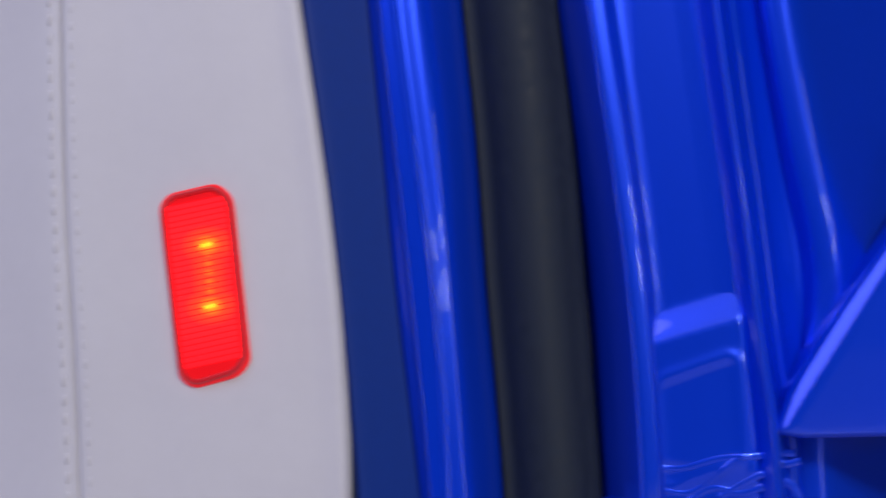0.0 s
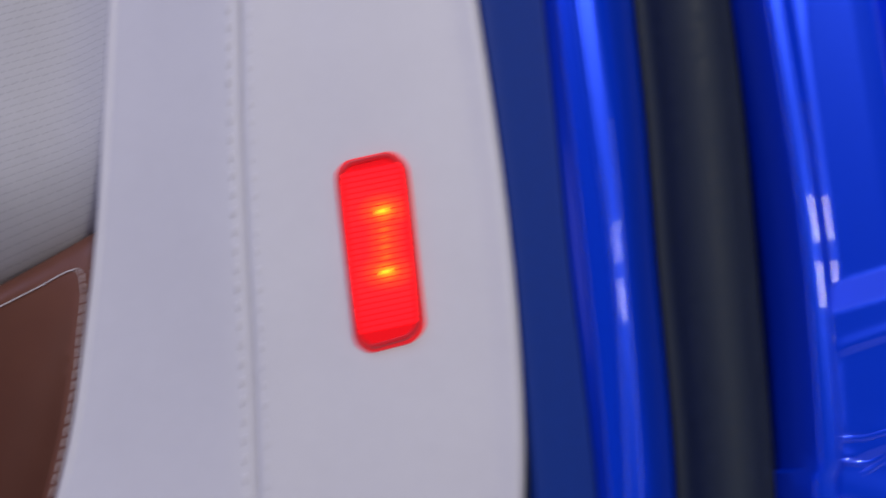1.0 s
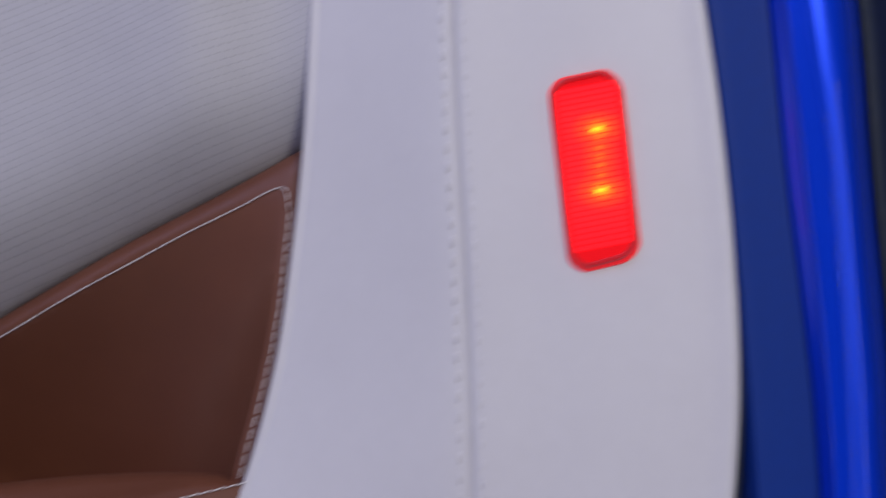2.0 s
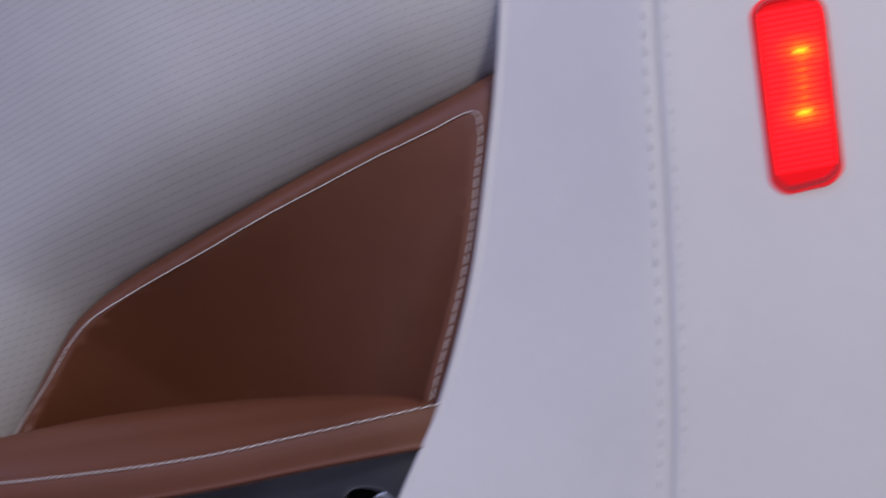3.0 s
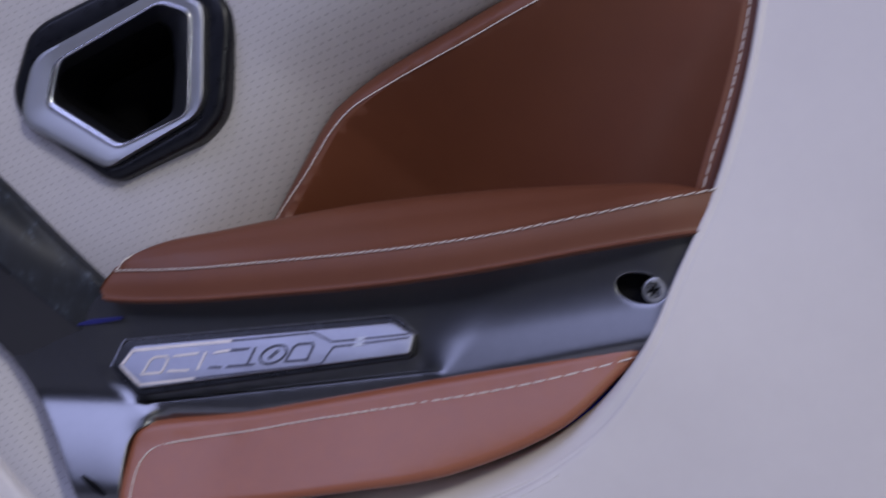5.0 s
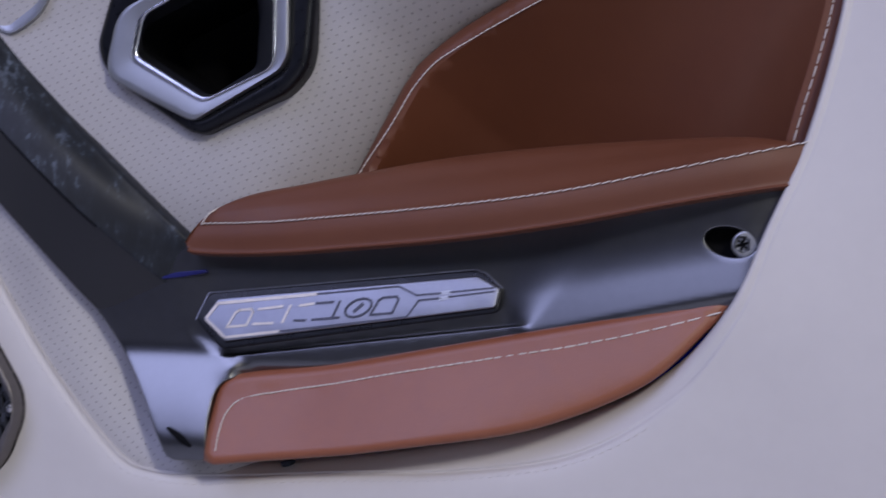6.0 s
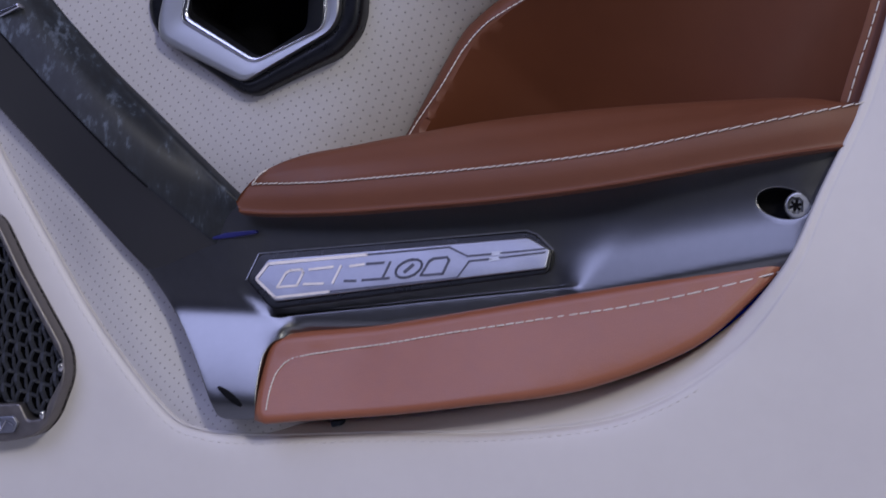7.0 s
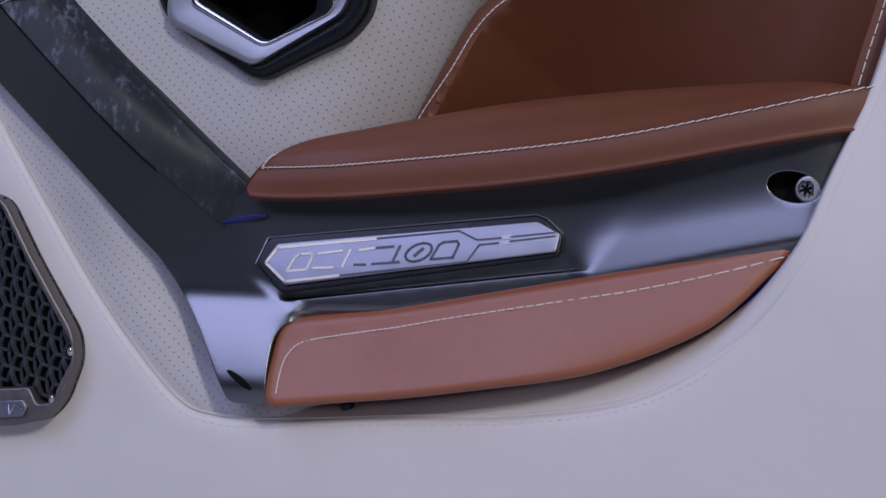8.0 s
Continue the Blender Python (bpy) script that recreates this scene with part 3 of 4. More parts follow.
part("stitching", stitches(seam_line, 0.0025, 0.0062, 0.86, 0.00029, 0.00022, bend=1.5), THREAD, armrest, "cream contrast stitching")
part("stitching", stitches(spline([crease[int(n * 2 / 11)] + np.array([0, -0.0006, 0]), top[int(n * 2 / 11)] * 0.5 + crease[int(n * 2 / 11)] * 0.5 + np.array([0.0005, -0.0042, 0.0008]), top[int(n * 2 / 11)] + np.array([0, -0.0012, 0])], 30), 0.0027, 0.0027), THREAD, armrest, "cream contrast stitching")

# black lacquered trim under the armrest, with a foot that runs down beside the lower pad
TRIM = [(-0.3074, 0.6071), (-0.2970, 0.5958), (-0.2899, 0.5871), (-0.2846, 0.5800), (-0.2772, 0.5702), (-0.2706, 0.5603), (-0.2623, 0.5457), (-0.2544, 0.5312), (-0.2512, 0.5297), (-0.2350, 0.5298), (-0.2357, 0.5400), (-0.2357, 0.5500), (-0.2349, 0.5600), (-0.2315, 0.5660), (-0.2230, 0.5690), (-0.1774, 0.5701), (-0.1257, 0.5790), (-0.0752, 0.5893), (-0.0264, 0.6003), (0.0065, 0.6073), (0.0321, 0.6626), (-0.0292, 0.6572), (-0.1036, 0.6437), (-0.1551, 0.6376), (-0.2083, 0.6326), (-0.2520, 0.6304), (-0.2749, 0.6300)]
PAD_GAP = TRIM[14:20]
LEDGE = [(-0.2311, 0.5777), (-0.1001, 0.5955)]
FOOT_LINE = [(-0.2467, 0.5875), (-0.2210, 0.5737)]


def ledge_z(x):
    (x0, z0), (x1, z1) = LEDGE
    return z0 + (z1 - z0) * (x - x0) / (x1 - x0)


FOOT_Z = np.linspace(0.50, 0.68, 181)
FOOT_SLOPE = np.array([0.38 * step01(-v, -0.584, -0.573) * (1 - 0.30 * min(1.0, max(0.0, (0.570 - v) / 0.030)) - 1.9 * step01(-v, -0.544, -0.524)) for v in FOOT_Z])
FOOT_Y = -np.cumsum(FOOT_SLOPE[::-1])[::-1] * 0.001


def trim_base(x):
    return -0.003 + 0.011 * min(1.0, max(0.0, (x + 0.245) / 0.145))


def trim_depth(x, z):
    lz = ledge_z(x)
    (fx, fz), (gx, gz) = FOOT_LINE
    beyond_foot = min(x - fx, ((x - fx) * (fz - gz) + (z - fz) * (gx - fx)) / math.hypot(gx - fx, gz - fz))
    soft_top = 0.008 * step01(z, 0.584, 0.598)
    foot = 1 - step01(beyond_foot, -0.0040 - soft_top, 0.0015 + soft_top)
    right = step01(x + 0.5 * (z - lz), LEDGE[1][0] - 0.003, LEDGE[1][0] + 0.008 + 1.5 * max(0.0, z - lz + 0.002))
    middle = (1 - foot) * (1 - right)
    # upright behind the badge, then a narrow ledge that faces up
    base = trim_base(x)
    above = base + 0.05 * max(0.0, z - lz - 0.010)
    under = max(0.0, lz - z)
    y_mid = above - 0.0022 * (1 - step01(z - lz, -0.0008, 0.0008)) - 0.08 * max(0.0, under - 0.0008)
    y_foot = -0.004 + float(np.interp(z, FOOT_Z, FOOT_Y)) + 5 * max(0.0, x + 0.246) ** 2 * step01(-z, -0.575, -0.562)
    turn = z - 0.634 - 0.20 * (x + 0.05)
    drop = max(0.0, -turn)
    y_right = 0.008 - 0.185 * (drop * drop / 0.034 if drop < 0.017 else drop - 0.0085) - 0.05 * (x - LEDGE[1][0])
    y = foot * y_foot + middle * y_mid + right * y_right
    # turns away into the gap beside the lower pad
    return y + 0.003 * step01(x, 0.0, 0.03) + 0.0045 * math.exp(-((line_distance(x, z, PAD_GAP) / 0.0032) ** 2))


LEDGE_LINES = [[(x, z) for x, _, z in beside(spline([(x, 0, z) for x, z in TRIM[9:16]], 60), q)] for q in (0.0022, 0.0034, 0.0046, 0.0060)]
LEDGE_LINES += [[(x, ledge_z(x) + q) for x in np.arange(-0.236, -0.092, 0.0012)] for q in (-0.0011, -0.0006, 0.0, 0.0006, 0.0011)]
SLOT = [(-0.2556, 0.5445), (-0.2529, 0.5446), (-0.2464, 0.5414), (-0.2414, 0.5365), (-0.2430, 0.5359), (-0.2487, 0.5387)]
SCREW = (-0.0003, 0.6345)
hole = [(SCREW[0] - 0.0030 + 0.0112 * math.cos(a), SCREW[1] + 0.0006 + 0.0066 * math.sin(a) - 0.0014 * math.cos(a)) for a in np.linspace(0, 2 * math.pi, 28, endpoint=False)]
trim = part("lacquered_trim", sheet(rounded(TRIM, 0.012), trim_depth, 0.0020, 0.0007, 0.040, holes=[hole], creases=LEDGE_LINES), BLACK, door, "black glossy trim under the armrest")
part("trim_backing", sheet(rounded(TRIM, 0.012), lambda x, z: trim_depth(x, z) + 0.011, 0.012, 0.0, 0.002), DARK, trim, "near-black sheet behind the openings, for the shade in them")

# no hole is cut: a near-black sheet on the foot stands for the shaded slot
part("slot_shade", sheet(closed(SLOT, 24), lambda x, z: trim_depth(x, z) - 0.0002, 0.002, 0.0003, 0.001), DARK, trim, "narrow near-black sheet on the foot, for the shaded slot")

# round bolt in its oval opening
BOLT = (SCREW[0] + 0.0034, SCREW[1] - 0.0002)
bolt = part("bolt", sheet([(BOLT[0] + 0.0060 * math.cos(a), BOLT[1] + 0.0061 * math.sin(a)) for a in np.linspace(0, 2 * math.pi, 32, endpoint=False)], lambda x, z: 0.0030 + 0.0022 * (math.hypot(x - BOLT[0] + 0.0012, z - BOLT[1]) < 0.0032), 0.0008, 0.0012, 0.010), RING, trim, "metal bolt with a recessed star socket")
bm = bmesh.new()
for k in range(3):
    a = math.pi / 3 * k + 0.3
    d = np.array([math.cos(a), 0, math.sin(a)]) * 0.0026
    c = np.array([BOLT[0] - 0.0012, 0.0049, BOLT[1]])
    tube(bm, np.array([c - d, c, c + d]), 0.0006)
part("socket", bm, DARK, bolt)

# metal plate with inlaid ornament
PLATE = [(-0.2421, 0.5948), (-0.2362, 0.6041), (-0.1149, 0.6178), (-0.1042, 0.6122), (-0.1057, 0.6038), (-0.2302, 0.5846)]
BEZEL = [(-0.2463, 0.5942), (-0.2416, 0.6066), (-0.1161, 0.6207), (-0.1114, 0.6192), (-0.1033, 0.6123), (-0.1045, 0.6015), (-0.2322, 0.5808)]
plate_y = lambda x, z: trim_base(x) - 0.0055 + 0.24 * (z - ledge_z(x) - 0.016)
plate = part("badge_bezel", sheet(rounded(BEZEL, 0.003), lambda x, z: plate_y(x, z) + 0.0012, 0.005, 0.0010, 0.012), PIANO, door, "glossy black surround of the badge")
# highlight on the surround's rounded edge, put in as a thin steel line
bezel_line = np.vstack([np.linspace(a, b, 40, endpoint=False) for a, b in zip(np.array(BEZEL[:4]), np.array(BEZEL[1:5]))])
part("bezel_highlight", tube(bmesh.new(), np.array([(x, plate_y(x, z) + 0.0016, z) for x, z in bezel_line]), 0.00042), STEEL, plate, "thin bright line for the highlight along the black surround's edge")
part("badge_plate", sheet(rounded(PLATE, 0.0012), lambda x, z: plate_y(x, z) - 0.0006, 0.005, 0.0008, 0.003), STEEL, plate, "brushed silver badge plate")


INLAY = [(-0.2401, 0.5954), (-0.2356, 0.6020), (-0.1506, 0.6122), (-0.1418, 0.6083), (-0.1301, 0.6097)]
INLAY_LOW = [(-0.2401, 0.5944), (-0.2303, 0.5865), (-0.1457, 0.5984), (-0.1407, 0.6061), (-0.1308, 0.6074)]
TAIL = [(-0.1268, 0.6101), (-0.1068, 0.6127)]
TAIL_LOW = [(-0.1272, 0.6080), (-0.1067, 0.6111)]


def broken_line(points, width):
    """A flat inlaid ribbon along a broken line, a little proud of the badge."""
    bm = bmesh.new()
    for a, b in zip(points, points[1:]):
        along = Vector((b[0] - a[0], b[1] - a[1])).normalized() * (width * 0.35)
        side = Vector((-along[1], along[0])).normalized() * (width / 2)
        corners = [(a[0] - along[0] + side[0], a[1] - along[1] + side[1]), (b[0] + along[0] + side[0], b[1] + along[1] + side[1]),
                   (b[0] + along[0] - side[0], b[1] + along[1] - side[1]), (a[0] - along[0] - side[0], a[1] - along[1] - side[1])]
        front = [bm.verts.new((x, plate_y(x, z) - 0.0009, z)) for x, z in corners]
        back = [bm.verts.new((x, plate_y(x, z) - 0.0003, z)) for x, z in corners]
        bm.faces.new(front)
        for k in range(4):
            bm.faces.new((front[k], front[(k + 1) % 4], back[(k + 1) % 4], back[k]))
    return bm


def half_way(a, b, u):
    return a[0] + (b[0] - a[0]) * u, a[1] + (b[1] - a[1]) * u


part("badge_inlay", broken_line(INLAY[:2] + [half_way(INLAY[1], INLAY[2], 0.55)], 0.0014), GOLD, plate, "pale gold inlaid line")
part("badge_inlay", broken_line([half_way(INLAY[1], INLAY[2], 0.55)] + INLAY[2:], 0.0008), GREY, plate, "grey inlaid line")
part("badge_inlay", broken_line(INLAY_LOW[:2] + [half_way(INLAY_LOW[1], INLAY_LOW[2], 0.30)], 0.0012), GOLD, plate, "pale gold inlaid line")
part("badge_inlay", broken_line([half_way(INLAY_LOW[1], INLAY_LOW[2], 0.30)] + INLAY_LOW[2:], 0.0008), GREY, plate, "grey inlaid line")
part("badge_inlay", broken_line(TAIL, 0.0007), GREY, plate, "grey inlaid line")
part("badge_inlay", broken_line(TAIL_LOW, 0.0007), GREY, plate, "grey inlaid line")
STUD = [(-0.1301, 0.6097), (-0.1268, 0.6101), (-0.1311, 0.6071), (-0.1275, 0.6077)]
for pair in (STUD[:2], STUD[2:]):
    part("badge_stud", broken_line(pair, 0.0018), RING, plate, "bright stud")

# plain shapes in place of the emblem: hollow slanted frames, bars and a ring, gold fading to grey
ORNAMENT = [(-0.2299, 0.5913), (-0.1525, 0.6000)]
ORNAMENT_UP = (0.0030, 0.0077)


def on_badge(u, v):
    (x0, z0), (x1, z1) = ORNAMENT
    return x0 + (x1 - x0) * u + ORNAMENT_UP[0] * v, z0 + (z1 - z0) * u + ORNAMENT_UP[1] * v


def hollow_frame(u0, u1):
    return [on_badge(u, v) for u, v in ((u0, 0.0), (u0 + 0.01, 0.85), (u0 + 0.03, 1.0), (u1 - 0.02, 1.0), (u1, 0.8), (u1, 0.0), (u0, 0.0))]


def ring(u0, u1):
    return [on_badge((u0 + u1) / 2 + (u1 - u0) / 2 * math.cos(a), 0.5 + 0.55 * math.sin(a)) for a in np.linspace(0, 2 * math.pi, 17)]


def bar(u0, v0, u1, v1):
    return [on_badge(u0, v0), on_badge(u1, v1)]


for points, metal in ((hollow_frame(0.00, 0.12), GOLD), (bar(0.15, 0.95, 0.29, 1.0), GOLD), (bar(0.16, 0.05, 0.28, 0.0), GOLD), (bar(0.34, 0.0, 0.34, 1.0), GOLD),
                      (bar(0.40, 0.95, 0.48, 1.0), GOLD), (bar(0.41, 0.05, 0.48, 0.0), GREY), (bar(0.50, 1.0, 0.60, 1.0), GREY), (bar(0.52, 0.0, 0.68, 0.0), GREY),
                      (bar(0.64, 0.1, 0.64, 1.0), GREY), (ring(0.70, 0.85), GREY), (hollow_frame(0.87, 1.0), GREY)):
    part("ornament_shape", broken_line(points, 0.0011), metal, plate, "pale gold plain shape" if metal == GOLD else "grey plain shape")
part("ornament_shape", broken_line([on_badge(0.76, 0.3), on_badge(0.79, 0.7)], 0.0015), GREY, plate, "grey plain shape")

# lower leather pad
PAD_CREST = [(-0.2229, 0.5590), (-0.1137, 0.5796), (-0.0083, 0.6040)]


def pad_crest(x):
    total = 0.0
    for k, (xk, zk) in enumerate(PAD_CREST):
        w = 1.0
        for m_, (xm, _) in enumerate(PAD_CREST):
            if m_ != k:
                w *= (x - xm) / (xk - xm)
        total += zk * w
    return total


def pad_depth(x, z):
    d = pad_crest(x) - z
    y = -0.006 + 0.005 * step01(x, -0.15, 0.0) - 0.0040 * (1 - step01(x, -0.240, -0.185))
    if d < 0:
        return y + 0.24 * -d
    return y - 0.49 * d * (1 - 0.25 * step01(x, -0.17, -0.03)) + 0.0005 * math.exp(-((d / 0.0012) ** 2)) + 5.0 * max(0.0, d - 0.026) ** 2 + 7.0 * max(0.0, d - 0.014) ** 2 * step01(x, -0.15, -0.02)


PAD_TOP = [(-0.2352, 0.5304), (-0.2360, 0.5400), (-0.2360, 0.5500), (-0.2350, 0.5605), (-0.2312, 0.5672), (-0.2210, 0.5706), (-0.1786, 0.5762), (-0.1262, 0.5864), (-0.0761, 0.5964), (-0.0275, 0.6066), (0.0124, 0.6163)]
PAD_LOW = [(0.0040, 0.6140), (-0.0118, 0.5966), (-0.0322, 0.5762), (-0.0508, 0.5650), (-0.0740, 0.5552), (-0.0972, 0.5484), (-0.1338, 0.5421), (-0.1719, 0.5360), (-0.2119, 0.5312), (-0.2296, 0.5290)]
pad_loop = np.vstack([spline([(x, 0, z) for x, z in PAD_TOP], 70)[:, (0, 2)], spline([(x, 0, z) for x, z in PAD_LOW], 60)[:, (0, 2)]])
pad = part("lower_pad", sheet(pad_loop, pad_depth, 0.004, 0.0045, 0.025), SHEEN_BROWN, door, "brown leather lower pad, its sheen put into a lighter colour")
PAD_SEAM = [(-0.2280, 0.5292), (-0.2289, 0.5383), (-0.2286, 0.5471), (-0.2266, 0.5535), (-0.2208, 0.5588), (-0.2044, 0.5625), (-0.1775, 0.5673), (-0.1512, 0.5727), (-0.1254, 0.5776), (-0.1003, 0.5823), (-0.0754, 0.5869), (-0.0511, 0.5923), (-0.0272, 0.5985), (-0.0036, 0.6055)]
pad_seam = rail(PAD_SEAM, 0.0, 160)
pad_seam[:, 1] = [pad_depth(x, z) - 0.0004 for x, _, z in pad_seam]
part("stitching", stitches(pad_seam[4:], 0.0021, 0.0088, 0.80, 0.00036, bend=1.7), THREAD, pad, "cream contrast stitching")
TAB = [(-0.2050, 0.5300), (-0.1990, 0.5309), (-0.1998, 0.5280), (-0.2038, 0.5272)]
part("seam_tab", sheet(rounded(TAB, 0.001), lambda x, z: -0.0015, 0.003, 0.0008, 0.006), RUBBER, pad, "small dark seam end below the pad")

# grab handle: forged carbon bar
BAR_OUT = [(-0.4932, 0.7958), (-0.4315, 0.7270), (-0.3823, 0.6790), (-0.3505, 0.6489), (-0.3194, 0.6186), (-0.3004, 0.5994), (-0.2755, 0.5764)]
BAR_RIDGE = [(-0.4528, 0.7902), (-0.3973, 0.7373), (-0.3606, 0.7001), (-0.3298, 0.6706), (-0.3015, 0.6437), (-0.2721, 0.6180), (-0.2434, 0.5934)]
BAR_IN = [(-0.3953, 0.7930), (-0.3575, 0.7362), (-0.3228, 0.6973), (-0.2968, 0.6728), (-0.2721, 0.6498), (-0.2520, 0.6314), (-0.2375, 0.6195)]
n = 60
bar_out = rail(BAR_OUT, [-0.009] * 4 + [-0.0075, -0.0035, 0.0040], n)
bar_ridge = rail(BAR_RIDGE, [-0.024] * 4 + [-0.019, -0.0080, 0.0060], n)
bar_in = rail(BAR_IN, [-0.005] * 4 + [-0.005, -0.002, 0.012], n)
bar_mid = bar_ridge * 0.42 + bar_in * 0.58
bar_mid[:, 1] = bar_ridge[:, 1] * 0.72 + bar_in[:, 1] * 0.28
deep = np.array([0, 0.028, 0])
grip = part("grab_handle", loft([bar_ridge, bar_ridge * 0.92 + bar_mid * 0.08 + np.array([0, -0.0002, 0]), bar_mid, bar_mid * 0.3 + bar_in * 0.7 + np.array([0, -0.0012, 0]), bar_in, bar_in + deep], 4), CARBON, door, "marbled forged-carbon grab handle", 50)
part("handle_joint", tube(bmesh.new(), bar_ridge[:46] + np.array([-0.0002, -0.0001, 0]), 0.00045, 6, 0.6), DARK, grip, "thin dark joint line")
part("handle_face", loft([bar_out + deep, bar_out + np.array([0, 0.0015, 0]), bar_out * 0.94 + bar_ridge * 0.06 + np.array([0, -0.0012, 0]), bar_ridge * 0.92 + bar_out * 0.08, bar_ridge], 4), SHELL, grip, "smooth dark outer face", 50)

# blue glint on the trim, put in as a dark blue piece
GLINT = [(-0.2650, 0.6136), (-0.2578, 0.6160), (-0.2430, 0.6176), (-0.2421, 0.6161), (-0.2548, 0.6137), (-0.2640, 0.6126)]
part("painted_glint", sheet(rounded(GLINT, 0.0006), lambda x, z: -0.0052, 0.003, 0.0004, 0.002), GLINT_BLUE, grip, "small blue glint below the handle, put in as a coloured piece")

# chrome ends of the handle
CLIP_LOW = [(-0.3564, 0.7311), (-0.3538, 0.7288), (-0.3477, 0.7282), (-0.3375, 0.7336), (-0.3299, 0.7406), (-0.3237, 0.7526)]
CLIP_MID = [(-0.3535, 0.7322), (-0.3497, 0.7304), (-0.3443, 0.7298), (-0.3360, 0.7346), (-0.3290, 0.7410), (-0.3234, 0.7523)]
CLIP_TOP = [(-0.3605, 0.7416), (-0.3556, 0.7420), (-0.3507, 0.7430), (-0.3441, 0.7462), (-0.3382, 0.7510), (-0.3343, 0.7609)]
clip_low, clip_mid, clip_top = rail(CLIP_LOW, -0.004, 40), rail(CLIP_MID, -0.0095, 40), rail(CLIP_TOP, -0.004, 40)
part("chrome_clip", loft([clip_low + np.array([0, 0.014, 0]), clip_low, clip_low * 0.85 + clip_mid * 0.15 + np.array([0, -0.0006, 0]), clip_low * 0.12 + clip_mid * 0.88, clip_mid, clip_mid * 0.88 + clip_top * 0.12 + np.array([0, 0.0005, 0]), clip_top, clip_top + np.array([0, 0.012, 0])], 4), RING, door, "satin chrome clip beside the handle", 50)
BAND = [(-0.3826, 0.7143), (-0.3604, 0.7227), (-0.3592, 0.7205), (-0.3813, 0.7105)]
part("chrome_band", sheet(rounded(BAND, 0.0006), lambda x, z: -0.024, 0.003, 0.0008, 0.012), CHROME, door, "narrow bright chrome band on the handle")

# release handle: black surround, chrome ring, dark opening
HEX_OUT = [(-0.3031, 0.7258), (-0.3016, 0.7176), (-0.2960, 0.7083), (-0.2541, 0.6822), (-0.2464, 0.6808), (-0.2053, 0.7006), (-0.1968, 0.7113), (-0.1948, 0.7192), (-0.1927, 0.7521), (-0.1940, 0.7621), (-0.2006, 0.7707), (-0.2148, 0.7785), (-0.2276, 0.7834), (-0.2347, 0.7818), (-0.2886, 0.7573), (-0.2963, 0.7502)]
HEX_RING = [(-0.2259, 0.7711), (-0.2066, 0.7635), (-0.2051, 0.7579), (-0.2042, 0.7184), (-0.2081, 0.7105), (-0.2509, 0.6864), (-0.2945, 0.7071), (-0.2957, 0.7152), (-0.2920, 0.7340), (-0.2879, 0.7407)]
HEX_IN = [(-0.2276, 0.7639), (-0.2126, 0.7593), (-0.2120, 0.7145), (-0.2144, 0.7108), (-0.2452, 0.6970), (-0.2794, 0.7166), (-0.2809, 0.7190), (-0.2778, 0.7370)]
HEX_HOLE = [(-0.2342, 0.7594), (-0.2283, 0.7546), (-0.2255, 0.7383), (-0.2262, 0.7145), (-0.2497, 0.7005), (-0.2867, 0.7240), (-0.2847, 0.7350)]
ring_out, ring_in, dark_in = (resample(np.vstack([lp, lp[:1]]), 96) for lp in (rounded(HEX_RING, 0.004, 7), rounded(HEX_IN, 0.004, 7), rounded(HEX_HOLE, 0.004, 7)))
turn_to = lambda lp: np.roll(lp, -int(np.argmin(np.arctan2(lp[:, 1] - 0.725, lp[:, 0] + 0.255) % (2 * math.pi))), axis=0)
ring_out, ring_in, dark_in = (turn_to(lp[::-1] if np.sum(lp[:, 0] * np.roll(lp[:, 1], -1) - np.roll(lp[:, 0], -1) * lp[:, 1]) < 0 else lp) for lp in (ring_out, ring_in, dark_in))
surround = part("release_surround", sheet(rounded(HEX_OUT, 0.006, 6), lambda x, z: -0.0048, 0.004, 0.0040, 0.008, holes=[ring_out * 0.8 + ring_in * 0.2]), PIANO, door, "satin black surround of the release handle")


def loop3(lp, y):
    return np.array([(x, y, z) for x, z in np.vstack([lp, lp[:1]])])


def between(u):
    return ring_out * (1 - u) + ring_in * u


# the ring's face is dished; a polished bead runs round its inner edge
ring_rails = [loop3(ring_out, 0.004), loop3(ring_out, -0.0064), loop3(between(0.03), -0.0073), loop3(between(0.07), -0.0077), loop3(between(0.45), -0.0074), loop3(between(0.80), -0.0068)]
part("release_ring", loft(ring_rails, 2, False), RING, surround, "satin chrome ring", 60)
bead = [loop3(between(0.92 - 0.13 * math.cos(a)), -0.0064 - 0.0014 * math.sin(a)) for a in np.linspace(-0.2, math.pi + 0.2, 9)]
part("release_ring_edge", loft(bead, 1, False), CHROME, surround, "bright polished inner edge of the ring", 60)
part("release_collar", loft([loop3(between(1.04), -0.0062), loop3(ring_in * 0.5 + dark_in * 0.5, 0.001), loop3(dark_in, 0.010)], 2, False), COLLAR, surround, "satin chrome inner collar", 60)
# throat and its end in near-black, for the shade inside the handle
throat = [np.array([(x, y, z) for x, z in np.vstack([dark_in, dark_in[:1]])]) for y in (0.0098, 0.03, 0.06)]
part("release_throat", loft(throat, 2, False), DARK, surround, "inner wall of the release handle, its shade put in as near-black")
part("release_opening", sheet(dark_in * 1.0, lambda x, z: 0.0595, 0.006, 0.0, 0.001), DARK, surround, "near-black sheet that closes the release handle, for the shade inside")

# speaker grille
GR = [(-0.4319, 0.6261), (-0.3913, 0.6269), (-0.3722, 0.6218), (-0.3560, 0.5938), (-0.3324, 0.5580), (-0.3310, 0.5452), (-0.3380, 0.5256), (-0.3454, 0.5171), (-0.3596, 0.5131), (-0.4273, 0.5073)]
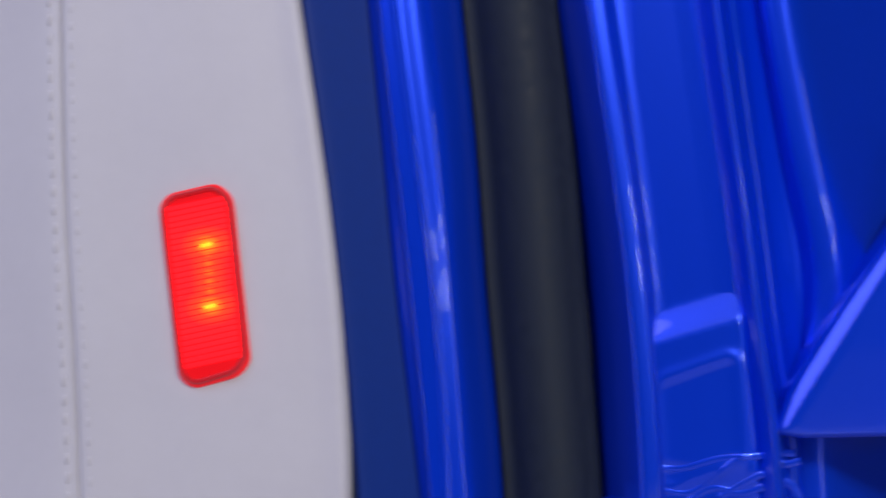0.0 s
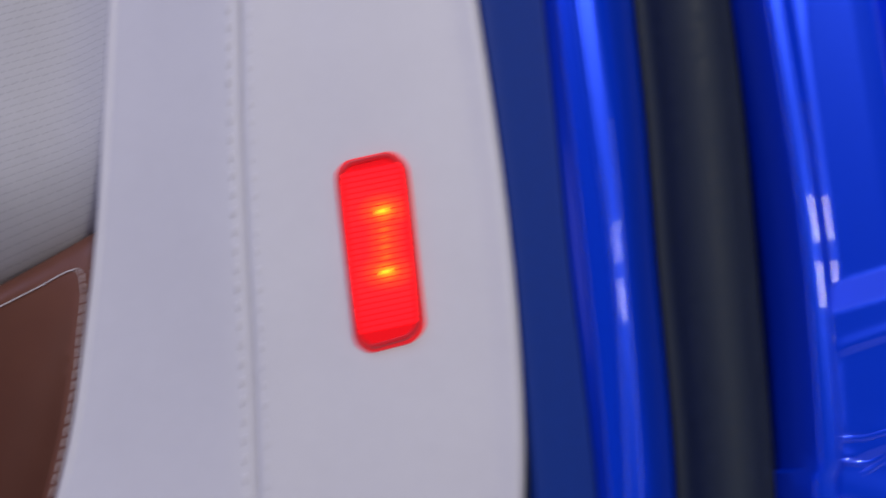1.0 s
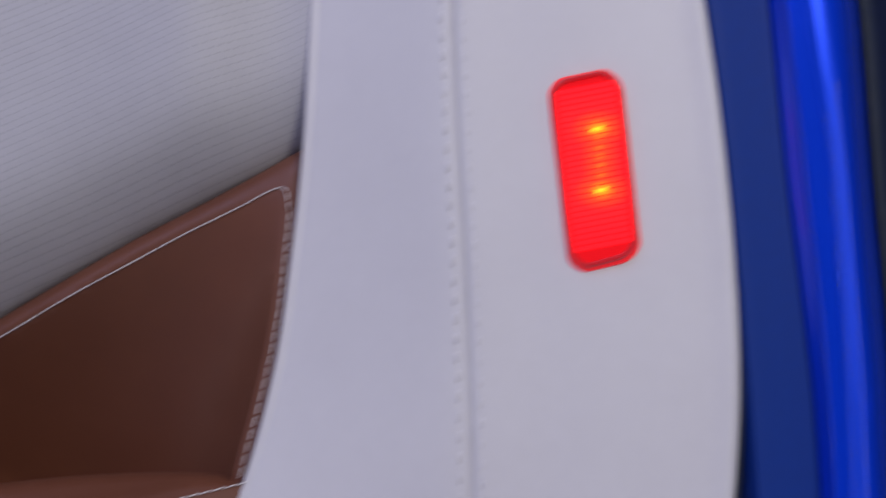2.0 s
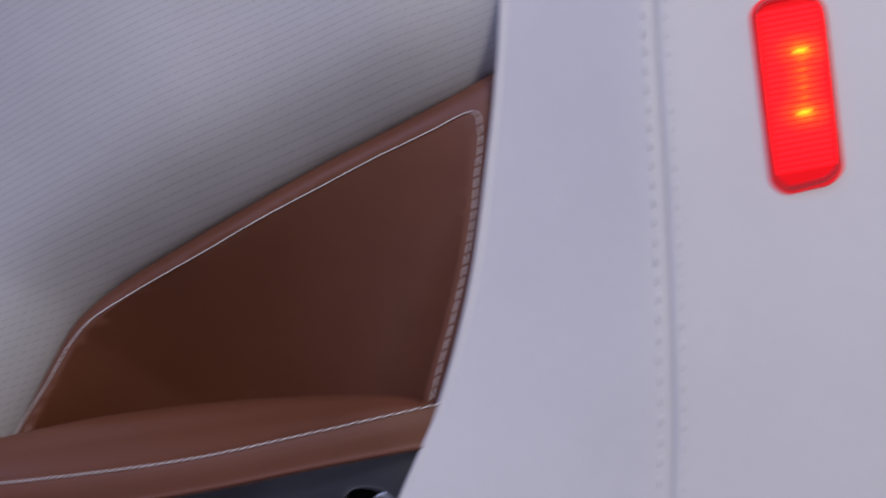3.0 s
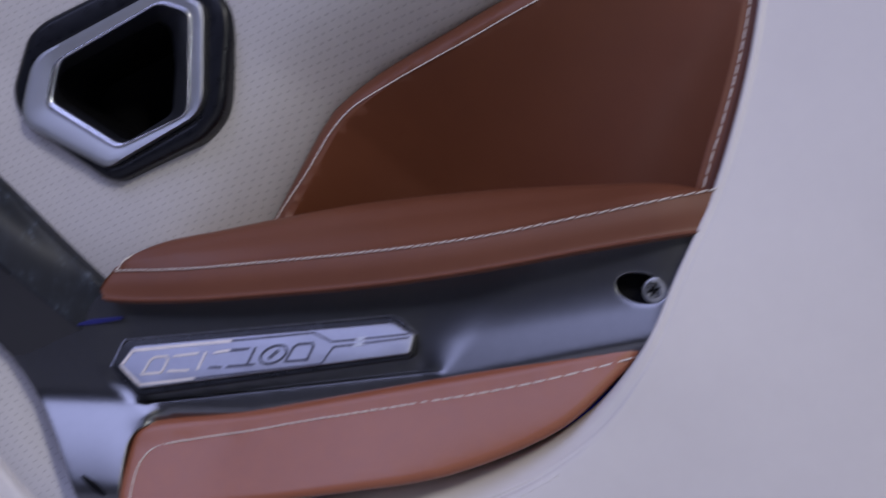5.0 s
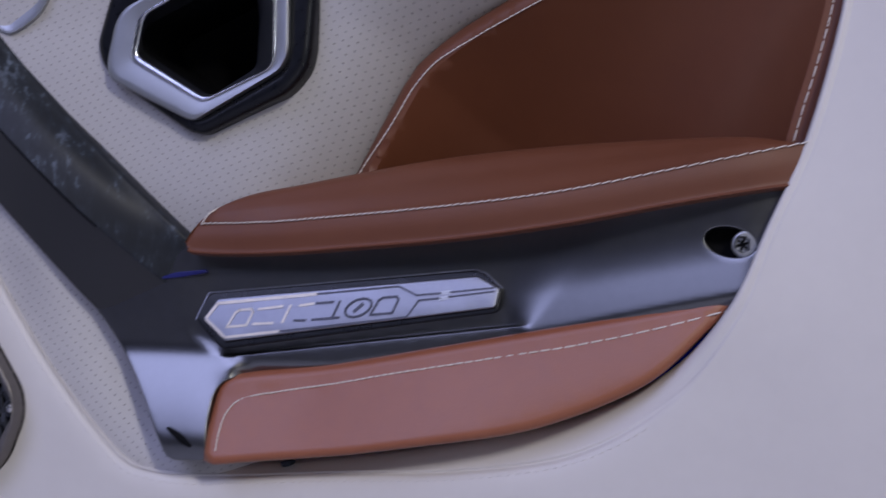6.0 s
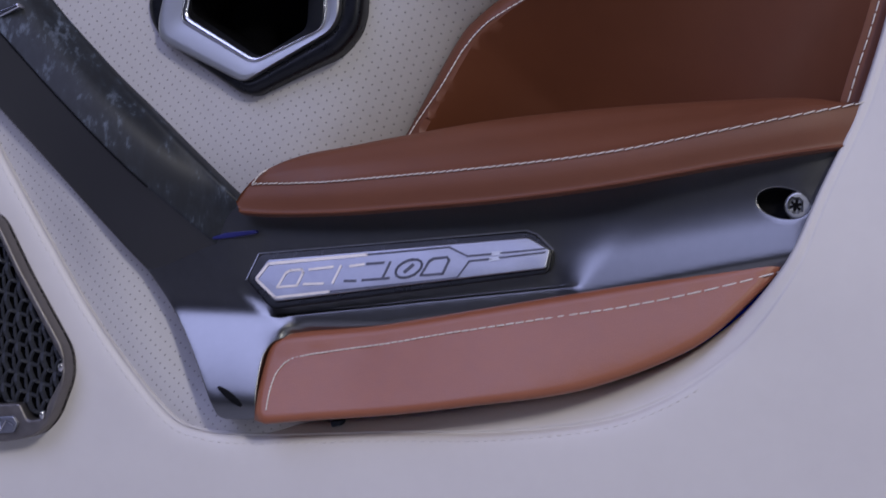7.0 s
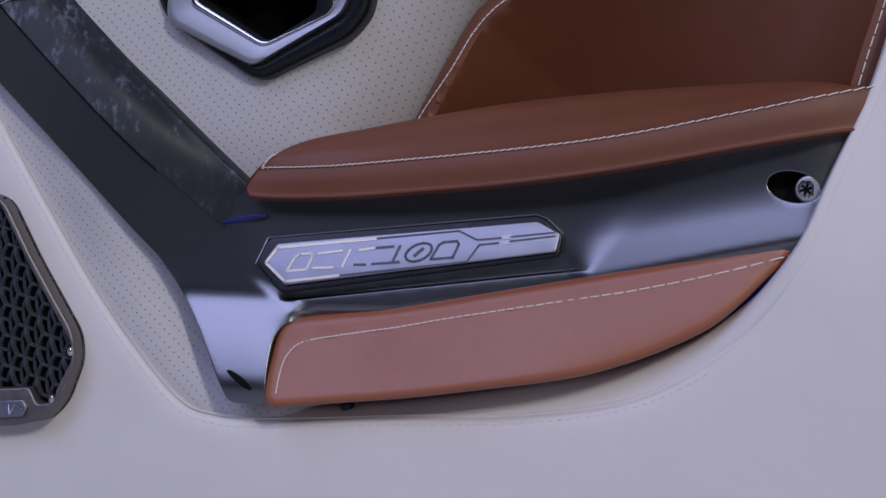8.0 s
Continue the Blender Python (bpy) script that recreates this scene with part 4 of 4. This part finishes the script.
GR_IN = [(-0.4319, 0.6239), (-0.3913, 0.6247), (-0.3739, 0.6191), (-0.3571, 0.5898), (-0.3331, 0.5526), (-0.3334, 0.5451), (-0.3406, 0.5314), (-0.3416, 0.5254), (-0.3504, 0.5238), (-0.3549, 0.5317), (-0.4280, 0.5255)]
frame_y = lambda x, z: -0.019
grille = part("speaker_frame", sheet(rounded(GR, 0.006), frame_y, 0.0016, 0.0012, 0.012, holes=[rounded(GR_IN, 0.002)]), PEWTER, door, "pewter-coloured speaker frame")
part("speaker_backing", sheet(rounded(GR, 0.006) * 1.0, lambda x, z: -0.011, 0.012, 0.0, 0.002), DARK, grille, "black cloth behind the grille")

# grille lattice: rhombs in threes, each with a rib
gr_in = rounded(GR_IN, 0.002)


def inside(p, loop):
    hit = False
    for a, b in zip(loop, np.roll(loop, -1, axis=0)):
        if (a[1] > p[1]) != (b[1] > p[1]) and p[0] < a[0] + (p[1] - a[1]) / (b[1] - a[1]) * (b[0] - a[0]):
            hit = not hit
    return hit


bm = bmesh.new()
origin = np.array([-0.3580, 0.5668])
cell_r, stretch, lean = 0.0046, 1.83, 0.29


def in_lattice(u, v):
    return np.array([u, v * stretch - lean * u])


for i in range(-22, 10):
    for j in range(-12, 14):
        u, v = 1.5 * cell_r * i, 1.732 * cell_r * (j + 0.5 * (i % 2))
        c = origin + in_lattice(u, v)
        corners = [origin + in_lattice(u + cell_r * math.cos(math.pi / 3 * k), v + cell_r * math.sin(math.pi / 3 * k)) for k in range(6)]
        # three sides of each cell, then the raised ribs that meet in its middle
        for a, b, r, top in [(corners[k], corners[k + 1], 0.00095, -0.0142) for k in range(3)] + [(c, corners[2], 0.0015, -0.0150), (c, corners[0], 0.0011, -0.0145), (c, corners[4], 0.0011, -0.0145)]:
            m = (a + b) / 2
            if inside(m, gr_in) and m[0] > -0.47:
                tube(bm, np.array([(a[0], -0.0135, a[1]), (m[0], top, m[1]), (b[0], -0.0130, b[1])]), r, 6, 0.9)
part("speaker_lattice", bm, LATTICE, grille, "black star-patterned grille lattice")
for x, z in [(-0.3335, 0.5498), (-0.3424, 0.5268)]:
    loop = [(x + 0.0013 * math.cos(a), z + 0.0024 * math.sin(a)) for a in np.linspace(0, 2 * math.pi, 14, endpoint=False)]
    part("frame_lug", sheet(loop, lambda p, q: -0.0205, 0.0012, 0.001, 0.006), CHROME, grille, "small bright metal lug")
TAG = [(-0.3806, 0.5233), (-0.3571, 0.5257), (-0.3546, 0.5221), (-0.3568, 0.5177), (-0.3803, 0.5152)]
tag_plate = part("frame_badge", sheet(rounded(TAG, 0.001), lambda x, z: -0.0205, 0.003, 0.0006, 0.003), STEEL, grille, "small silver badge with plain marks")
for p, q in ([(-0.3643, 0.5237), (-0.3635, 0.5183)], [(-0.3635, 0.5183), (-0.3606, 0.5234)], [(-0.3606, 0.5234), (-0.3564, 0.5214)]):
    c = np.array([(p[0], -0.0211, p[1]), ((p[0] + q[0]) / 2, -0.0212, (p[1] + q[1]) / 2), (q[0], -0.0211, q[1])])
    part("badge_mark", tube(bmesh.new(), c, 0.0004), CHROME, tag_plate)

# courtesy lamp in the rear strip
LAMP = [(0.1633, 0.8442), (0.1675, 0.8497), (0.1891, 0.8537), (0.1957, 0.8473), (0.2013, 0.7753), (0.1962, 0.7691), (0.1764, 0.7645), (0.1702, 0.7692)]
LENS = [(0.1658, 0.8421), (0.1694, 0.8473), (0.1882, 0.8510), (0.1940, 0.8450), (0.1989, 0.7773), (0.1944, 0.7715), (0.1772, 0.7672), (0.1718, 0.7716)]
lamp_y = lambda x, z: -0.0082 + 0.06 * (x - 0.185)
lamp = part("courtesy_lamp", sheet(rounded(LAMP, 0.005, 6), lamp_y, 0.004, 0.0030, 0.008), RED_DIM, door, "lit red door warning lamp")
lens_loop = rounded(LENS, 0.004)
bm = bmesh.new()
for k in range(29):
    u = (k + 0.5) / 29
    z = LENS[0][1] + 0.0012 + (LENS[7][1] - LENS[0][1]) * u
    xl = LENS[0][0] + (LENS[7][0] - LENS[0][0]) * u
    xr = LENS[3][0] + (LENS[4][0] - LENS[3][0]) * u
    line = np.array([(x, lamp_y(x, z) - 0.0002, z + 0.0046 * (x - xl) / (xr - xl)) for x in np.linspace(xl + 0.0015, xr - 0.0015, 6)])
    tube(bm, line, 0.0010, 6, 0.7)
part("lens_ribs", bm, RED, lamp, "ribbed red lens")
part("lens_border", tube(bmesh.new(), np.array([(x, lamp_y(x, z) - 0.0002, z) for x, z in np.vstack([lens_loop, lens_loop[:1]])]), 0.0012), RIM, lamp, "darker moulded lens border")
for x, z, w, h in ((0.1845, 0.8262, 0.0052, 0.0013), (0.1854, 0.7997, 0.0052, 0.0013)):
    line = np.array([(x + w * s, lamp_y(x, z) - 0.0008, z + 0.18 * w * s) for s in np.linspace(-0.55, 0.4, 6)])
    part("filament", tube(bmesh.new(), line, h / 2 + 0.0001), BULB, lamp, "glowing amber filament")

# blue shell of the door beside the lining
S1 = [(0.2244, 1.0002), (0.2284, 0.9345), (0.2349, 0.8702), (0.2392, 0.8199), (0.2421, 0.7706), (0.2448, 0.7145), (0.2462, 0.6629)]
S2 = [(0.2545, 0.9986), (0.2574, 0.9331), (0.2609, 0.8690), (0.2640, 0.8064), (0.2681, 0.7523), (0.2711, 0.7090), (0.2722, 0.6617)]
S3 = [(0.2666, 0.9922), (0.2695, 0.9282), (0.2749, 0.8655), (0.2799, 0.8164), (0.2820, 0.7683), (0.2822, 0.7138), (0.2817, 0.6635)]
S4 = [(0.2842, 0.9975), (0.2875, 0.9318), (0.2919, 0.8676), (0.2939, 0.8050), (0.2956, 0.7511), (0.2966, 0.7121), (0.2964, 0.6606)]
S5 = [(0.2967, 1.0022), (0.2989, 0.9352), (0.3018, 0.8697), (0.3031, 0.8058), (0.3053, 0.7506), (0.3062, 0.7108), (0.3059, 0.6581)]
n = 80
s1, s2, s3, s4, s5 = (rail(p, d, n) for p, d in ((S1, 0.003), (S2, 0.004), (S3, -0.0085), (S4, 0.003), (S5, 0.024)))
s0 = s1 + np.array([-0.012, 0.022, 0])
fold = s2 * 0.94 + s3 * 0.06
fold[:, 1] = 0.0010
step_top = s2 * 0.70 + s3 * 0.30
step_top[:, 1] = -0.0034
brow = s2 * 0.55 + s3 * 0.45
brow[:, 1] = -0.0068
crest = [s3 + np.array([q * 0.0022, 0.0011 * q * q + 0.0001 * q, 0]) for q in (-1, 0, 1)]
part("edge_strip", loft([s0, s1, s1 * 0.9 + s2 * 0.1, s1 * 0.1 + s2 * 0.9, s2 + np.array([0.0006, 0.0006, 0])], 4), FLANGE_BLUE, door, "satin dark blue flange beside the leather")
part("door_shell", loft([s2 + np.array([0, 0.012, 0]), s2, fold, step_top, brow] + crest + [s3 * 0.4 + s4 * 0.6 + np.array([0, -0.0035, 0]), s4, s5, s5 + np.array([0.01, 0.03, 0])], 5), BLUE, door, "glossy bright blue painted door edge")

# outer skin that closes the door behind the lining
SKIN = [(-0.56, 0.86), (-0.53, 0.62), (-0.50, 0.42), (-0.40, 0.34), (-0.10, 0.33), (0.10, 0.42), (0.20, 0.52), (0.245, 0.64), (0.25, 0.80), (0.235, 1.01), (-0.50, 1.01)]
part("door_skin", sheet(rounded(SKIN, 0.05, 8), lambda x, z: 0.165 - 0.10 * (z - 0.7) ** 2, 0.03, 0.0, -0.14), BLUE, door, "glossy blue outer skin of the door")

# rubber seal
R1 = [(0.2960, 0.9991), (0.2982, 0.9329), (0.3013, 0.8682), (0.3027, 0.8051), (0.3048, 0.7507), (0.3057, 0.7113), (0.3054, 0.6593)]
R2 = [(0.3415, 0.9961), (0.3434, 0.9302), (0.3460, 0.8657), (0.3471, 0.8029), (0.3483, 0.7487), (0.3489, 0.7095), (0.3482, 0.6577)]
r1, r2 = rail(R1, 0.016, n), rail(R2, 0.014, n)
seal_rails = []
for u in np.linspace(0, 1, 9):
    c = r1 * (1 - u) + r2 * u
    c[:, 1] = 0.022 - 0.016 * math.sin(math.pi * min(1, max(0, u * 1.15 - 0.12))) ** 0.8
    seal_rails.append(c)
part("rubber_seal", loft([r1 + np.array([0, 0.03, 0])] + seal_rails + [r2 + np.array([0, 0.03, 0])], 3), RUBBER, door, "matt black rubber door seal")

# the body behind the seal: a pillar with two raised beads and a hollow beside them
BEAD_A = [(0.3498, 0.9887), (0.3540, 0.9247), (0.3600, 0.8577), (0.3636, 0.8040), (0.3649, 0.7540), (0.3646, 0.7100), (0.3630, 0.6604)]
BEAD_B = [(0.4043, 0.9851), (0.4084, 0.9214), (0.4130, 0.8548), (0.4160, 0.8092), (0.4180, 0.7680), (0.4206, 0.7328), (0.4216, 0.6580)]
SWELL = [(0.4363, 0.9874), (0.4395, 0.9226), (0.4460, 0.8590), (0.4526, 0.8117), (0.4503, 0.7825), (0.4399, 0.7397), (0.4405, 0.6550)]
m = 110


def to_floor(p, d):
    return rail([(p[0][0] - 0.01, p[0][1] + 0.10)] + p + [(p[-1][0] + 0.02, GROUND + 0.001)], d, m)


bead_a, bead_b, swell = to_floor(BEAD_A, -0.006), to_floor(BEAD_B, -0.006), to_floor(SWELL, 0.014)


def across(u, y):
    c = bead_a * (1 - u) + bead_b * u
    c[:, 1] = y
    return c


SECTION = [(-0.30, 0.034), (-0.20, 0.018), (-0.10, 0.004), (-0.03, -0.0035), (-0.008, -0.0050), (0.010, -0.0055), (0.03, -0.0056), (0.10, -0.0050),
           (0.125, -0.0045), (0.15, -0.0028), (0.19, 0.0020), (0.24, 0.0042), (0.5, 0.0048), (0.80, 0.0042), (0.86, 0.0036), (0.88, 0.0030), (0.90, 0.0016),
           (0.97, -0.0045), (0.99, -0.0056), (1.01, -0.0058), (1.03, -0.0050), (1.10, 0.004), (1.16, 0.0100), (1.18, 0.0112), (1.20, 0.0116), (1.23, 0.0130), (1.30, 0.019)]
rows = [across(u, y) for u, y in SECTION]
hollow = rows[-1] * 0.5 + swell * 0.5
hollow[:, 1] = 0.024
beyond = swell + np.array([0.035, 0.029, 0])
far_side = swell + np.array([0.12, 0.105, 0])
part("door_pillar", loft(rows + [hollow, swell + np.array([-0.006, 0.002, 0]), swell, swell + np.array([0.008, 0.0025, 0]), beyond, far_side], 3), BLUE, door, "glossy bright blue door pillar with raised beads")

# stamped face between the beads: a bent band, below it a rounded boss
FACE = [(0.3702, 0.9872), (0.3709, 0.9100), (0.3649, 0.8601), (0.3659, 0.8058), (0.3650, 0.7527), (0.3640, 0.7053), (0.3623, 0.6634), (0.4128, 0.6614), (0.4147, 0.7078), (0.4140, 0.7504), (0.4122, 0.7986), (0.4073, 0.8603), (0.4052, 0.9232), (0.4039, 0.9849)]
BAND = [(0.3700, 0.7820), (0.4146, 0.7931)]
BOSS = (0.3903, 0.7413)


def face_depth(x, z):
    line = BAND[0][1] + (BAND[1][1] - BAND[0][1]) * (x - BAND[0][0]) / (BAND[1][0] - BAND[0][0])
    up = z - line
    y = -0.0052 * (1 - 0.20 * step01(up, -0.0100, 0.0065) - 0.80 * min(1.0, max(0.0, (up + 0.0085) / 0.0135)))
    dx, dz = abs(x - BOSS[0]) - 0.012, abs(z - BOSS[1] - 0.30 * (x - BOSS[0])) - 0.017
    far = math.hypot(max(dx, 0), max(dz, 0)) + min(max(dx, dz), 0) - 0.006
    y -= 0.0008 * math.exp(-((far / 0.0026) ** 2))
    y += 0.0006 * math.sin(190 * z + 60 * x) * step01(-z, -0.735, -0.715)
    left = np.interp(z, [p[1] for p in BEAD_A[::-1]], [p[0] for p in BEAD_A[::-1]])
    right = np.interp(z, [p[1] for p in BEAD_B[::-1]], [p[0] for p in BEAD_B[::-1]])
    u = (x - left) / (right - left)
    return 0.0045 + y * step01(u, 0.04, 0.13) * (1 - step01(u, 0.90, 0.98))


part("pillar_face", sheet(closed(FACE, 120), face_depth, 0.0016, 0.003, 0.004), BLUE, door, "glossy blue stamped face with a rounded boss")
for line in ([(0.3702, 0.7225), (0.3829, 0.7220), (0.3974, 0.7251), (0.4116, 0.7254), (0.4304, 0.7260)], [(0.3682, 0.7141), (0.3846, 0.7115), (0.3969, 0.7190), (0.4044, 0.7243)], [(0.3962, 0.7087), (0.4085, 0.7152), (0.4206, 0.7198), (0.4325, 0.7224)],
             [(0.4185, 0.7176), (0.4258, 0.7140), (0.4293, 0.7101), (0.4312, 0.7049)], [(0.3820, 0.7070), (0.3942, 0.7130), (0.4058, 0.7102), (0.4153, 0.7126)]):
    c = rail(line, 0.0, 40)
    c[:, 1] = [face_depth(x, z) + 0.0001 for x, _, z in c]
    part("sealant_bead", tube(bmesh.new(), c, 0.0015, 8, 0.22), BLUE, door, "thin painted seam-sealer bead")

# slanting flange that meets the pillar
FLANGE = [(0.4204, 0.7350), (0.4301, 0.7322), (0.4580, 0.7314), (0.5044, 0.7303), (0.5411, 0.7774), (0.5318, 0.8793), (0.5005, 0.8468), (0.4709, 0.8096), (0.4478, 0.7806), (0.4294, 0.7544)]
RIDGE = [(0.4263, 0.7367), (0.4751, 0.8039)]


def flange_depth(x, z):
    (x0, z0), (x1, z1) = RIDGE
    tx, tz = x1 - x0, z1 - z0
    size = math.hypot(tx, tz)
    d = ((x - x0) * tz - (z - z0) * tx) / size
    return -0.008 + 0.10 * max(0.0, d) + 0.40 * min(0.007, max(0.0, -d)) + 1.3 * max(0.0, -d - 0.007)


part("slanting_flange", sheet(rounded(FLANGE, 0.006), flange_depth, 0.002, 0.003, 0.03), BLUE, door, "glossy blue slanting body flange")
